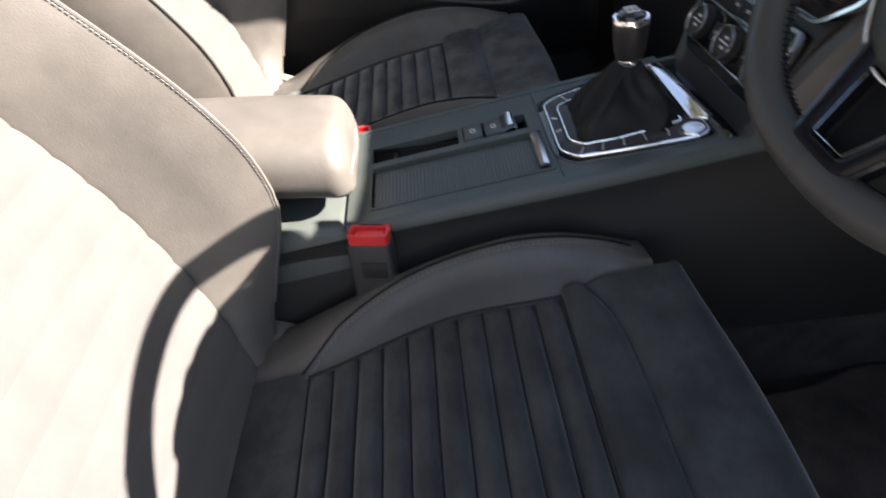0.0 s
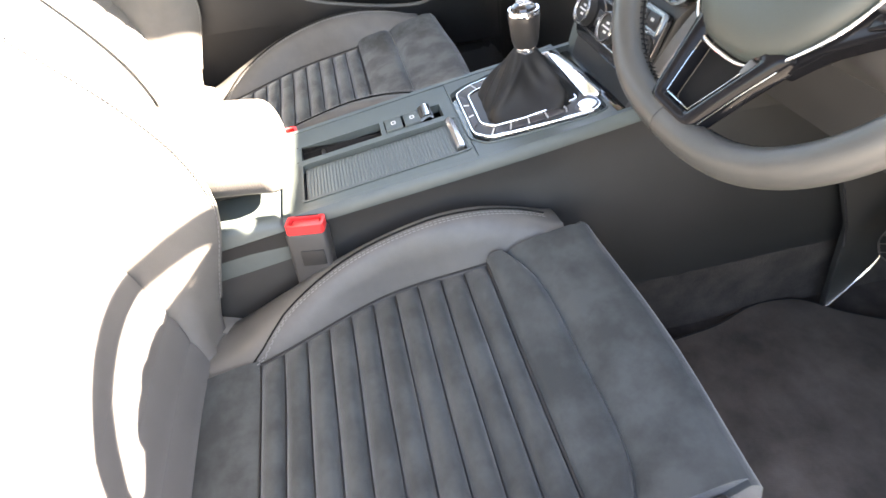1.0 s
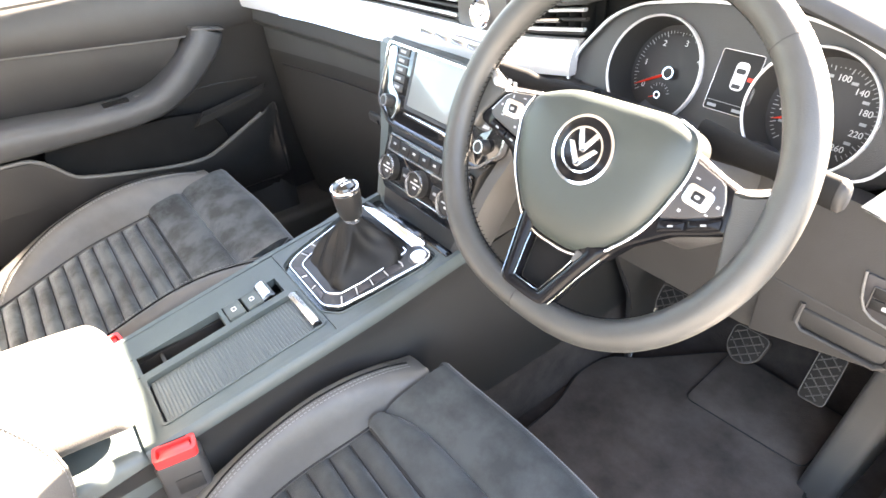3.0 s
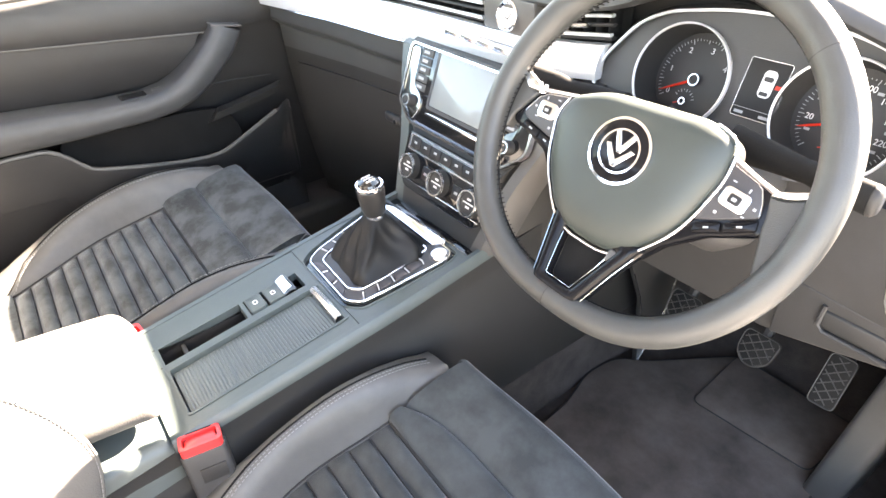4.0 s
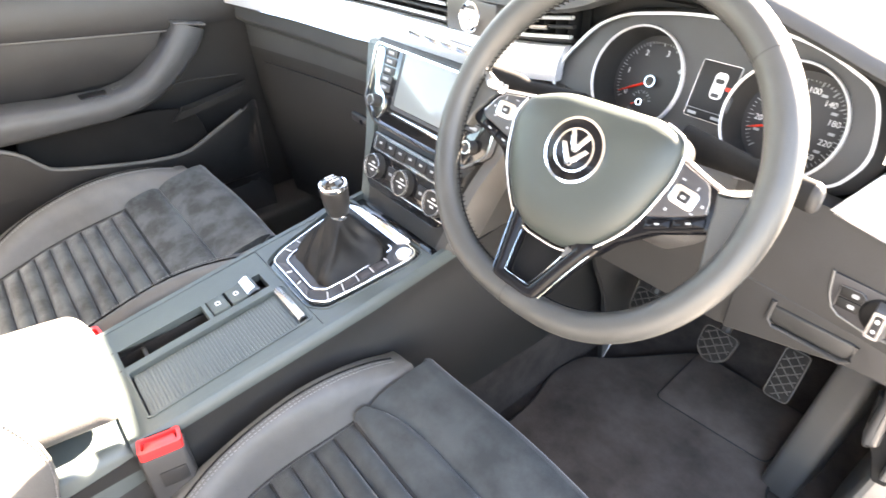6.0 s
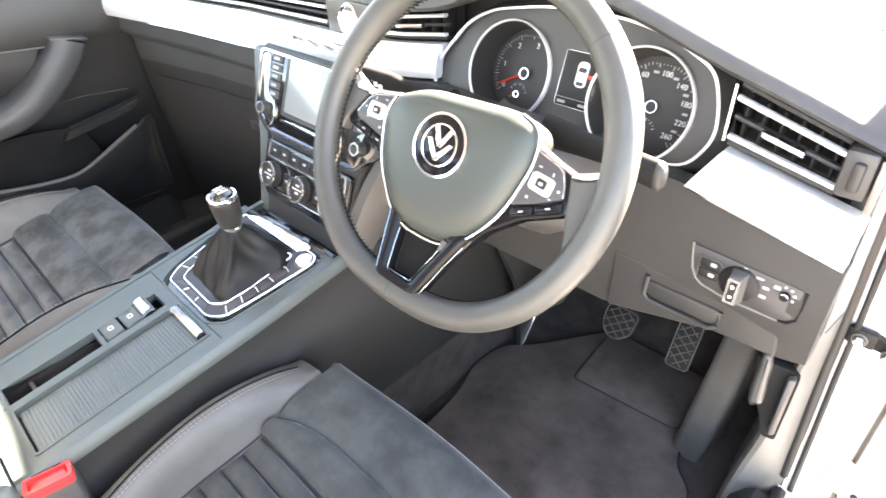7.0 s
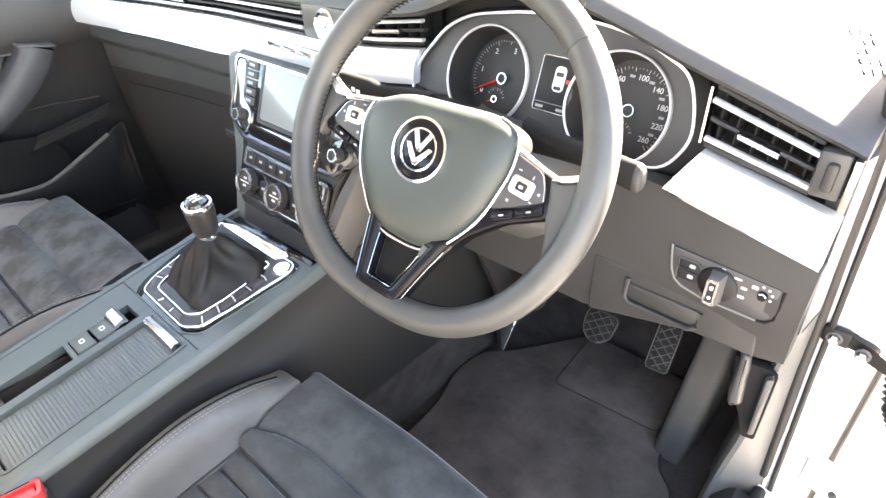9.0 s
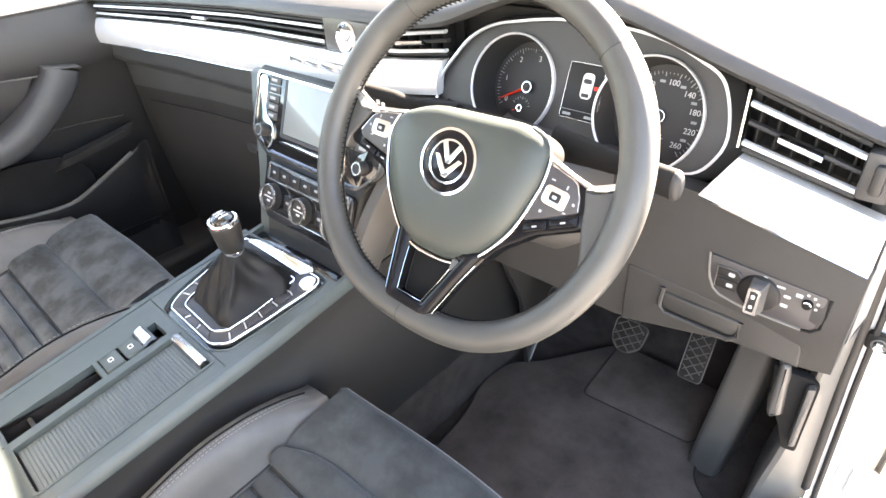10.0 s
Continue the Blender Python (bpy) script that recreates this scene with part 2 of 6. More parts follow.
def soften(pts, r, n=4):
    """A polygon with its corners rounded to radius r (one number or one a corner)."""
    out = []
    for i, p in enumerate(pts):
        p, a, b = Vector(p), Vector(pts[i - 1]), Vector(pts[(i + 1) % len(pts)])
        q = r[i] if isinstance(r, (list, tuple)) else r
        d1, d2 = (a - p), (b - p)
        q = min(q, d1.length * 0.45, d2.length * 0.45)
        s, e = p + d1.normalized() * q, p + d2.normalized() * q
        for k in range(n + 1):
            t = k / n
            out.append(tuple((1 - t) ** 2 * s + 2 * t * (1 - t) * p + t * t * e))
    return out


def lerp(x, table):
    """Piecewise value of x out of (x, value) pairs, smoothed between them."""
    if x <= table[0][0]:
        return table[0][1]
    for (a, u), (b, v) in zip(table, table[1:]):
        if x <= b:
            t = (x - a) / (b - a)
            return u + (v - u) * t
    return table[-1][1]


def smooth(x, table):
    """As lerp, but along a soft curve through the pairs."""
    if x <= table[0][0]:
        return table[0][1]
    if x >= table[-1][0]:
        return table[-1][1]
    n = len(table)
    slope = lambda i: (table[min(i + 1, n - 1)][1] - table[max(i - 1, 0)][1]) / (table[min(i + 1, n - 1)][0] - table[max(i - 1, 0)][0])
    i = max(k for k in range(n - 1) if table[k][0] <= x)
    (a, u), (b, v) = table[i], table[i + 1]
    h = b - a
    t = (x - a) / h
    return (2 * t**3 - 3 * t**2 + 1) * u + (t**3 - 2 * t**2 + t) * h * slope(i) + (3 * t**2 - 2 * t**3) * v + (t**3 - t**2) * h * slope(i + 1)


def words(name, text, size, m, mat, parent, depth=0.0002):
    """Letters of the built-in font as a thin mesh, centred at the pose m."""
    cu = bpy.data.curves.new("letters", "FONT")
    cu.body, cu.size, cu.extrude, cu.align_x, cu.align_y = text, size, depth, "CENTER", "CENTER"
    tmp = bpy.data.objects.new("letters", cu)
    me = bpy.data.meshes.new_from_object(tmp)
    bpy.data.objects.remove(tmp)
    bpy.data.curves.remove(cu)
    me.transform(m)
    me.materials.append(mat)
    me.name = name
    ob = new(name, me)
    ob.parent = parent
    ob.matrix_parent_inverse = parent.matrix_basis.inverted() if parent.type == "EMPTY" else Matrix()
    return ob


# ---- the shell of the car ----
def extrude_x(profile, x0, x1, bm=None, n=1):
    return loft([[(x0 + (x1 - x0) * k / n, y, z) for y, z in profile] for k in range(n + 1)], bm)


structure("ground", box((0, 0, -0.43), (160, 160, 0.1), 0), ASPHALT, "pale worn asphalt of a sunlit car park", "ground")
structure("floor", extrude_x([(-1.4, -0.004), (0.66, -0.004), (0.72, 0.03), (0.83, 0.18), (0.92, 0.36), (0.92, 0.30), (0.83, 0.08), (0.7, -0.05), (-1.4, -0.05)], -0.72, 0.68), CARPET, "dark grey carpeted car floor", "floor")
tun = [(-0.125, -0.01), (-0.116, 0.03), (-0.112, 0.14), (-0.10, 0.30), (0.10, 0.30), (0.112, 0.14), (0.116, 0.03), (0.125, -0.01)]
structure("tunnel_carpet", loft([[(x * (1 + 0.15 * k), -1.3 + 2.2 * k, z * (1 + 0.1 * k)) for x, z in tun] for k in (0, 0.6, 0.72, 0.85, 1)]), CARPET, "dark carpet over the centre tunnel", "floor")
structure("wall_front", box((0, 0.97, 0.40), (1.5, 0.05, 0.86), 0.01), DARK, "dark bulkhead behind the dashboard", "wall")
structure("wall_rear", box((0, -1.42, 0.45), (1.5, 0.06, 0.95), 0.01), PLASTIC, "dark rear bulkhead of the cabin", "wall")
structure("wall_left", box((-0.75, -1.05, 0.34), (0.06, 0.76, 0.74), 0.01), PLASTIC, "dark rear side trim of the cabin", "wall")
structure("wall_left", box((-0.757, 0.72, 0.38), (0.05, 0.46, 0.80), 0.01), DARK, "dark side of the footwell behind the shut door", "wall")
structure("wall_right", box((0.75, -1.13, 0.34), (0.06, 0.60, 0.74), 0.01), PLASTIC, "dark rear side trim of the cabin", "wall")
structure("ceiling", sheet(lambda u, v: (-0.58 + 1.16 * u, -1.42 + 1.56 * v, 1.275 - 0.05 * (2 * u - 1) ** 2 - 0.04 * (2 * v - 1) ** 2), lambda u, v: (-0.58 + 1.16 * u, -1.42 + 1.56 * v, 1.245 - 0.05 * (2 * u - 1) ** 2 - 0.04 * (2 * v - 1) ** 2), 10, 10), LINER, "pale grey fabric headliner", "ceiling")
pane = structure("window_1", sheet(lambda u, v: (-0.68 + 1.36 * u + (0.12 - 0.24 * u) * v, 1.02 - 0.88 * v - 0.06 * (2 * u - 1) ** 2, 0.80 + 0.405 * v), lambda u, v: (-0.68 + 1.36 * u + (0.12 - 0.24 * u) * v, 1.015 - 0.88 * v - 0.06 * (2 * u - 1) ** 2, 0.795 + 0.405 * v), 8, 6), GLASS, "clear laminated windscreen", "window")
pane.visible_shadow = False
# Left pillar, out of view, is widened and leaned in to cut the sun.
for side, hw in ((-1, 0.07), (1, 0.022)):
    structure("trim", loft([[(side * x + dx + (0.155 if side < 0 else 0.0), y + dy, z) for dx, dy in ((-hw, -0.03), (hw + (max(0.0, (z - 1.0) * 0.4) if side < 0 else 0.0), -0.03), (hw + (max(0.0, (z - 1.0) * 0.4) if side < 0 else 0.0), 0.03), (-hw, 0.03))] for x, y, z in ((0.78, 0.98, 0.78), (0.735, 0.58, 0.98), (0.65, 0.12, 1.215), (0.60, -0.3, 1.25), (0.58, -1.0, 1.25), (0.62, -1.42, 1.0))]), LINER, "pale roof pillar trim beside the windscreen", "pillar")
# driver's side of the body: sill and front post, painted white
structure("sill", box((-0.77, -0.20, -0.02), (0.19, 1.25, 0.26), 0.02, 3), PLASTIC, "dark plastic sill trim below the shut door", "sill")
structure("sill", loft([[(x, y, z) for x, z in ((0.640, 0.0), (0.652, 0.06), (0.680, 0.088), (0.70, 0.086), (0.70, -0.10), (0.640, -0.10))] for y in (-0.85, -0.2, 0.2, 0.42)]), PLASTIC, "dark plastic sill trim under the open doorway", "sill")
structure("sill", loft([[(x, y, z) for x, z in ((0.702, 0.075), (0.76, 0.065), (0.80, 0.02), (0.82, -0.12), (0.70, -0.12))] for y in (-0.85, -0.2, 0.2, 0.46)]), PAINT, "white painted outer door sill", "sill")
SEAL = [(0.06, 0.46), (0.12, 0.46), (0.34, 0.445), (0.42, 0.435), (0.53, 0.40), (0.65, 0.34), (0.75, 0.28), (0.95, 0.14), (1.20, -0.08)]


def seal_x(z):
    return lerp(z, [(0.0, 0.709), (0.05, 0.707), (0.34, 0.694), (0.53, 0.689), (0.735, 0.687), (0.95, 0.668), (1.2, 0.60)])


zs = [0.02 + 0.78 * k / 24 for k in range(25)]
structure("door_frame", loft([[(seal_x(z) + 0.004, smooth(z, SEAL) + 0.012, z), (seal_x(z) + 0.03, smooth(z, SEAL) + 0.015, z), (0.757, max(smooth(z, SEAL) + 0.018, 0.40), z), (0.762, max(smooth(z, SEAL) + 0.024, 0.406), z), (0.762, smooth(z, SEAL) + 0.25, z), (seal_x(z) + 0.02, smooth(z, SEAL) + 0.25, z)] for z in zs]), PAINT, "white painted front door post of the car body", "door frame")
structure("door_seal", tube([(seal_x(z) - 0.002, smooth(z, SEAL), z) for z in [0.10 + 1.06 * k / 30 for k in range(31)]], 0.0065, 10, bm=tube([(0.708, y, 0.098 - 0.001 * k) for k, y in enumerate((0.43, 0.3, 0.1, -0.2, -0.5, -0.83))], 0.009, 10)), RUBBER, "black rubber door seal round the doorway", "door seal")
structure("door_seal", tube([(seal_x(z) + 0.012, smooth(z, SEAL) + 0.004, z) for z in [0.07 + 1.06 * k / 30 for k in range(31)]], 0.004, 8), RUBBER, "thin outer rubber lip of the door seal", "door seal")
# dark trim between the dashboard's end, the footwell and the seal
DASH_END = [(-0.02, 0.636, 0.385), (0.05, 0.639, 0.402), (0.12, 0.645, 0.416), (0.19, 0.653, 0.421), (0.30, 0.660, 0.422), (0.45, 0.672, 0.37), (0.50, 0.685, 0.30), (0.52, 0.687, 0.262), (0.74, 0.684, 0.255), (0.80, 0.68, 0.25)]


def end_xy(z):
    f = smooth if z < 0.44 else lerp
    return f(z, [(a, b) for a, b, c in DASH_END]), f(z, [(a, c) for a, b, c in DASH_END])


def kick_ring(z):
    x, y = end_xy(z)
    q = min(1.0, max(0.05, (seal_x(z) - x) / 0.04))
    sx, sy = seal_x(z), smooth(z, SEAL)
    return [(x - 0.003 * q, y + 0.022, z), (x - 0.001 * q, y + 0.008, z), (x + 0.004 * q, y + 0.001, z), (x + 0.011 * q, y, z), ((x + sx) / 2 + 0.004, (y + sy) / 2 - 0.006, z), (sx - 0.004, sy, z), (sx, sy + 0.02, z), (x - 0.012, y + 0.12, z), (x - 0.008, y + 0.10, z)]


# Lighter grey here and on the end trim holds the doorway's light.
structure("kick_trim", loft([kick_ring(-0.01 + 0.51 * k / 30) for k in range(31)]), ENDGREY, "plastic kick panel at the front post, grey lightened for doorway light", "trim")
structure("end_trim", loft([[(end_xy(z)[0], end_xy(z)[1], z), ((end_xy(z)[0] + seal_x(z)) / 2 + 0.003, (end_xy(z)[1] + smooth(z, SEAL)) / 2 - 0.006, z), (seal_x(z) - 0.004, smooth(z, SEAL), z), (seal_x(z), smooth(z, SEAL) + 0.02, z), (end_xy(z)[0] - 0.02, end_xy(z)[1] + 0.12, z), (end_xy(z)[0] - 0.02, end_xy(z)[1] + 0.02, z)] for z in [0.503 + 0.208 * k / 10 for k in range(11)]]), ENDGREY, "plastic end cover of the dashboard, grey lightened for doorway light", "trim")
structure("side_carpet", sheet(lambda u, v: (0.668 - 0.03 * v, 0.48 + 0.42 * u, 0.0 + 0.48 * v), lambda u, v: (0.70 - 0.03 * v, 0.48 + 0.45 * u, 0.0 + 0.48 * v), 3, 3), CARPET, "dark carpet on the footwell side", "wall")
# Colour set near black in place of the passenger footwell's deep shade.
structure("side_carpet", sheet(lambda u, v: (-0.68, 0.42 + 0.48 * u, 0.0 + 0.6 * v), lambda u, v: (-0.72, 0.42 + 0.48 * u, 0.0 + 0.6 * v), 3, 3), HOLLOW, "passenger footwell side, blackened in colour for the shade there", "wall")


# ---- seats ----
def front_seat(xc, suede, thigh=-0.040, curl=0.030, reach=0.043, bow=0.40, slide=0.0, puff=0.0155):
    seat = thing("front_seat", (xc, -0.25, 0.0), "charcoal car seat with grey suede flutes and leather bolsters", "car seat", "front seats")

    def top(y):
        return 0.287 + 0.212 * (y + 0.095)

    def seam(y):
        return smooth(y, [(-0.50, 0.150), (-0.40, 0.155), (-0.23, 0.190), (-0.095, 0.180), (0.02, 0.176)])

    def nose(dx):
        return reach - bow * dx * dx

    part("seat_base", box((xc, -0.22, 0.105), (0.44, 0.46, 0.18), 0.03, 3), DARK, seat)
    # suede flutes across the cushion
    y0, pitch, count = -0.402, 0.0307, 10
    for k in range(count):
        a, b = y0 + pitch * k, y0 + pitch * (k + 1)

        def up(u, v, a=a, b=b):
            y = a + (b - a) * v
            w = seam(y)
            x = xc + w * (2 * u - 1)
            e = abs(2 * v - 1)
            return (x, y, top(y) + puff * (1 - e ** 2.8) * (1 - abs(2 * u - 1) ** 10) - 0.0085 + 0.006 * abs(2 * u - 1) ** 4 + 0.0012 * math.sin(9 * u + 2.1 * k))

        part("flute", sheet(up, lambda u, v, a=a, b=b: (xc + seam(a) * (2 * u - 1), a + (b - a) * v, top(a) - 0.04), 14, 8), suede, seat)

        if k:
            part("groove", tube([(xc + seam(a) * 0.97 * q / 6, a, top(a) - 0.0062 + 0.006 * abs(q / 6) ** 4) for q in range(-6, 7)], 0.0011, 6), RUBBER, seat)

    def slab(name, ya, yb, puff, mat, fall=0.0):
        def edge(fn, x):
            return fn(x) if callable(fn) else fn

        def up(u, v):
            dx = 0.176 * (2 * u - 1)
            a, b = edge(ya, dx), edge(yb, dx)
            y = a + (b - a) * v
            w = seam(y)
            dx = w * (2 * u - 1)
            e = abs(2 * v - 1) if v < 0.5 or not fall else 0.0
            return (xc + dx, y, top(y) + puff * (1 - e ** 4) - 0.004 + 0.012 * abs(2 * u - 1) ** 4 - fall * max(0, v - 0.75) ** 2)

        part(name, sheet(up, lambda u, v: (up(u, v)[0], up(u, v)[1], min(0.20, up(u, v)[2] - 0.05)), 16, 12), mat, seat)

    def s2(dx):
        return thigh - curl * (abs(dx) / 0.176) ** 5

    part("groove", tube([(xc + seam(-0.0947) * 0.97 * q / 6, -0.0947, top(-0.0947) - 0.0035 + 0.008 * abs(q / 6) ** 4) for q in range(-6, 7)], 0.0026, 8), RUBBER, seat)
    part("groove", tube([(xc + seam(-0.403) * 0.97 * q / 6, -0.4025, top(-0.4025) - 0.0045 + 0.008 * abs(q / 6) ** 4) for q in range(-6, 7)], 0.0014, 6), RUBBER, seat)
    slab("rear_panel", -0.54, -0.403, 0.007, suede)
    slab("front_panel", -0.0945, s2, 0.009, suede)
    slab("thigh_panel", lambda dx: s2(dx) + 0.001, lambda dx: nose(dx), 0.010, suede, 0.10)
    # rounded nose that falls to the seat's lower edge
    rings = []
    for k in range(17):
        dx = -0.182 + 0.364 * k / 16
        y, z = nose(dx), top(nose(dx)) - 0.0003 + 0.012 * (abs(dx) / 0.182) ** 4
        rings.append([(xc + dx, y - 0.03, z - 0.02), (xc + dx, y - 0.0005, z), (xc + dx, y + 0.006, z - 0.003), (xc + dx, y + 0.012, z - 0.010), (xc + dx, y + 0.016, z - 0.03), (xc + dx, y + 0.014, z - 0.075), (xc + dx, y - 0.03, z - 0.11)])
    part("nose_panel", loft(rings), suede, seat)
    part("front_skirt", box((xc, -0.005, 0.185), (0.40, 0.07, 0.075), 0.02, 3), LEATHER, seat)
    CREST = [(-0.50, 0.012), (-0.43, 0.020), (-0.37, 0.038), (-0.27, 0.064), (-0.16, 0.073), (-0.10, 0.063), (-0.05, 0.042), (-0.02, 0.024), (0.005, 0.006)]
    RISE = [(-0.50, 0.02), (-0.41, 0.03), (-0.385, 0.20), (-0.36, 0.38), (-0.33, 0.50), (-0.29, 0.58), (-0.25, 0.62), (-0.10, 0.64), (0.02, 0.66)]
    for s in (-1, 1):
        rings, seamline, seamline2, low = [], [], [], []
        for k in range(33):
            y = -0.53 + 0.54 * k / 32
            h, f = smooth(y, CREST), smooth(y, RISE)
            y += (reach - 0.043) * max(0.0, (y + 0.16) / 0.17)
            zt, w, o = top(y), seam(y), 0.236
            ring = [(w - 0.004, zt - 0.05), (w - 0.001, zt - 0.006), (w + 0.003, zt + 0.005), (w + 0.012, zt + 0.012 + 0.25 * h), (w + 0.35 * (o - w), zt + 0.006 + 0.74 * h), (w + 0.62 * (o - w), zt + 0.96 * h + 0.003), (w + 0.80 * (o - w), zt + h), (o, zt + 0.86 * h - 0.003), (o + 0.010, zt + 0.5 * h - 0.015), (o + 0.014, zt - 0.05), (o + 0.004, 0.12), (w + 0.01, 0.12)]
            rings.append([(xc + s * a, y, z) for a, z in ring])
            if 5 <= k <= 31:
                for line, f in ((seamline, f), (seamline2, max(0.0, f - 0.07))):
                    a, z = w + f * (o - w), lerp(w + f * (o - w), [(p, q) for p, q in ring[2:8]])
                    line.append((xc + s * a, y, z + 0.0006))
            low.append((xc + s * (w + 0.001), y, zt + 0.001))
        b = part("bolster", loft(rings), LEATHER, seat, "smooth charcoal leather side bolster", 60)
        part("piping", tube(seamline, 0.0014, 6), HOLLOW, b)
        part("seam", tube(low, 0.0016, 6), RUBBER, b)
        st = bmesh.new()
        for line in (seamline2, [(x - s * 0.006, y, z + 0.001) for x, y, z in seamline2]):
            for p, q in zip(line, line[1:]):
                p, q = Vector(p), Vector(q)
                for i in range(3):
                    tube([p.lerp(q, (i + 0.15) / 3), p.lerp(q, (i + 0.80) / 3)], 0.0007, 4, bm=st)
        part("stitching", st, THREAD, b, "fine double row of grey stitches")

    # backrest, leaning back
    lean = math.atan(0.44)
    cy, cz = math.sin(lean), math.cos(lean)

    def back(dx, s, h):
        """dx across, s along the backrest from its foot, h out of it."""
        s = s + 0.7 * max(0.0, s - 0.45)
        return (xc + dx, -0.466 - slide - cy * s + cz * h, 0.20 + cz * s + cy * h)

    part("back_core", loft([[back(dx, s, h) for dx, h in ((-w, -0.12), (w, -0.12), (w, -0.03), (-w, -0.03))] for s, w in ((-0.02, 0.20), (0.1, 0.22), (0.5, 0.225), (0.62, 0.19), (0.66, 0.14))]), DARK, seat)
    half = lambda s: smooth(s, [(0, 0.168), (0.05, 0.182), (0.11, 0.204), (0.19, 0.220), (0.30, 0.225), (0.45, 0.205), (0.66, 0.15)])
    for k in range(12):
        a, b = 0.02 + 0.04 * k, 0.02 + 0.04 * (k + 1)
        mat = BACKCLOTH if k < 11 else LEATHER
        part("back_flute", sheet(lambda u, v, a=a, b=b: back(half(a + (b - a) * v) * (2 * u - 1), a + (b - a) * v, 0.0026 * (1 - abs(2 * v - 1) ** 2.4) + 0.008 * abs(2 * u - 1) ** 4 + 0.004 * math.sin(math.pi * min(1, (a + (b - a) * v) / 0.45))), lambda u, v, a=a, b=b: back(half(a + (b - a) * v) * (2 * u - 1), a + (b - a) * v, -0.03), 10, 6), mat, seat)
    part("back_top", sheet(lambda u, v: back(half(0.5 + 0.16 * v) * (2 * u - 1), 0.50 + 0.16 * v, 0.012 * (1 - abs(2 * v - 1) ** 3) + 0.01 * abs(2 * u - 1) ** 3 - 0.05 * v ** 4), lambda u, v: back(half(0.5 + 0.16 * v) * (2 * u - 1), 0.50 + 0.16 * v, -0.11), 10, 8), LEATHER, seat)
    OUT = [(0.0, 0.025), (0.03, 0.032), (0.09, 0.078), (0.14, 0.122), (0.18, 0.144), (0.26, 0.152), (0.38, 0.130), (0.52, 0.085), (0.62, 0.02), (0.66, -0.03)]
    for s in (-1, 1):
        rings, line, line2 = [], [], []
        for k in range(33):
            q = 0.0 + 0.66 * k / 32
            h, w = smooth(q, OUT), half(q)
            o = smooth(q, [(0, 0.230), (0.1, 0.250), (0.2, 0.262), (0.45, 0.260), (0.60, 0.235), (0.66, 0.19)])
            ring = [(w - 0.003, -0.03), (w, 0.003), (w + 0.012, 0.012 + 0.2 * h), (w + 0.40 * (o - w), 0.55 * h), (w + 0.68 * (o - w), 0.88 * h), (w + 0.84 * (o - w), h), (o, 0.93 * h - 0.002), (o + 0.006, 0.55 * h - 0.02), (o + 0.005, -0.05), (o - 0.01, -0.13), (w, -0.12)]
            rings.append([back(s * a, q, b) for a, b in ring])
            if 2 < k < 31:
                line.append(back(s * (w + 0.86 * (o - w)), q, h + 0.0005))
                line2.append(back(s * (w + 0.80 * (o - w)), q, 0.985 * h + 0.001))
        b = part("back_bolster", loft(rings), LEATHER, seat, "smooth charcoal leather backrest bolster", 60)
        part("piping", tube(line, 0.0022, 6), LEATHER, b)
        st = bmesh.new()
        for p, q in zip(line2, line2[1:]):
            p, q = Vector(p), Vector(q)
            for i in range(4):
                tube([p.lerp(q, (i + 0.15) / 4), p.lerp(q, (i + 0.85) / 4)], 0.00045, 4, bm=st)
        part("stitching", st, THREAD, b)
    part("pedestal", box((xc, -0.24, 0.0), (0.36, 0.36, 0.096), 0.01), DARK, seat)
    # recliner covers beside the cushion's rear
    for s in (-1, 1):
        part("hinge_cover", loft([[(xc + s * x, y, z) for y, z in soften([(-0.49, 0.16), (-0.425, 0.165), (-0.405, 0.195), (-0.425, 0.222), (-0.49, 0.25)], 0.015, 4)] for x in (0.215, 0.236, 0.246)]), ENDGREY, seat, "grey plastic recliner cover", 60)
    # seat rails
    for s in (-1, 1):
        part("rail", box((xc + s * 0.19, -0.22, 0.02), (0.04, 0.50, 0.03), 0.005), DARK, seat)
    return seat


seat_right = front_seat(0.37, SUEDE)
seat_right.matrix_basis = Matrix.Translation((0.373, -0.258, 0.0))
seat_left = front_seat(-0.385, SUEDE_WORN, -0.018, 0.004, 0.082, 0.30, 0.004, 0.0118)
seat_left.matrix_basis = Matrix.Translation((-0.385, -0.345, 0.019))
tagged(seat_left, "charcoal car seat with worn, brushed grey suede flutes")


# ---- centre console ----
def con_z(y):
    return 0.365 + 0.14 * (y + 0.314)


SL = math.atan(0.14)
CONX, CONY, CONN = Vector((1, 0, 0)), Vector((0, math.cos(SL), math.sin(SL))), Vector((0, -math.sin(SL), math.cos(SL)))


def con_m(x, y, h=0.0):
    """A frame on the console's top: local x across, y ahead, z out of it."""
    return axes(Vector((x, y, con_z(y))) + CONN * h, CONX, CONY, CONN)


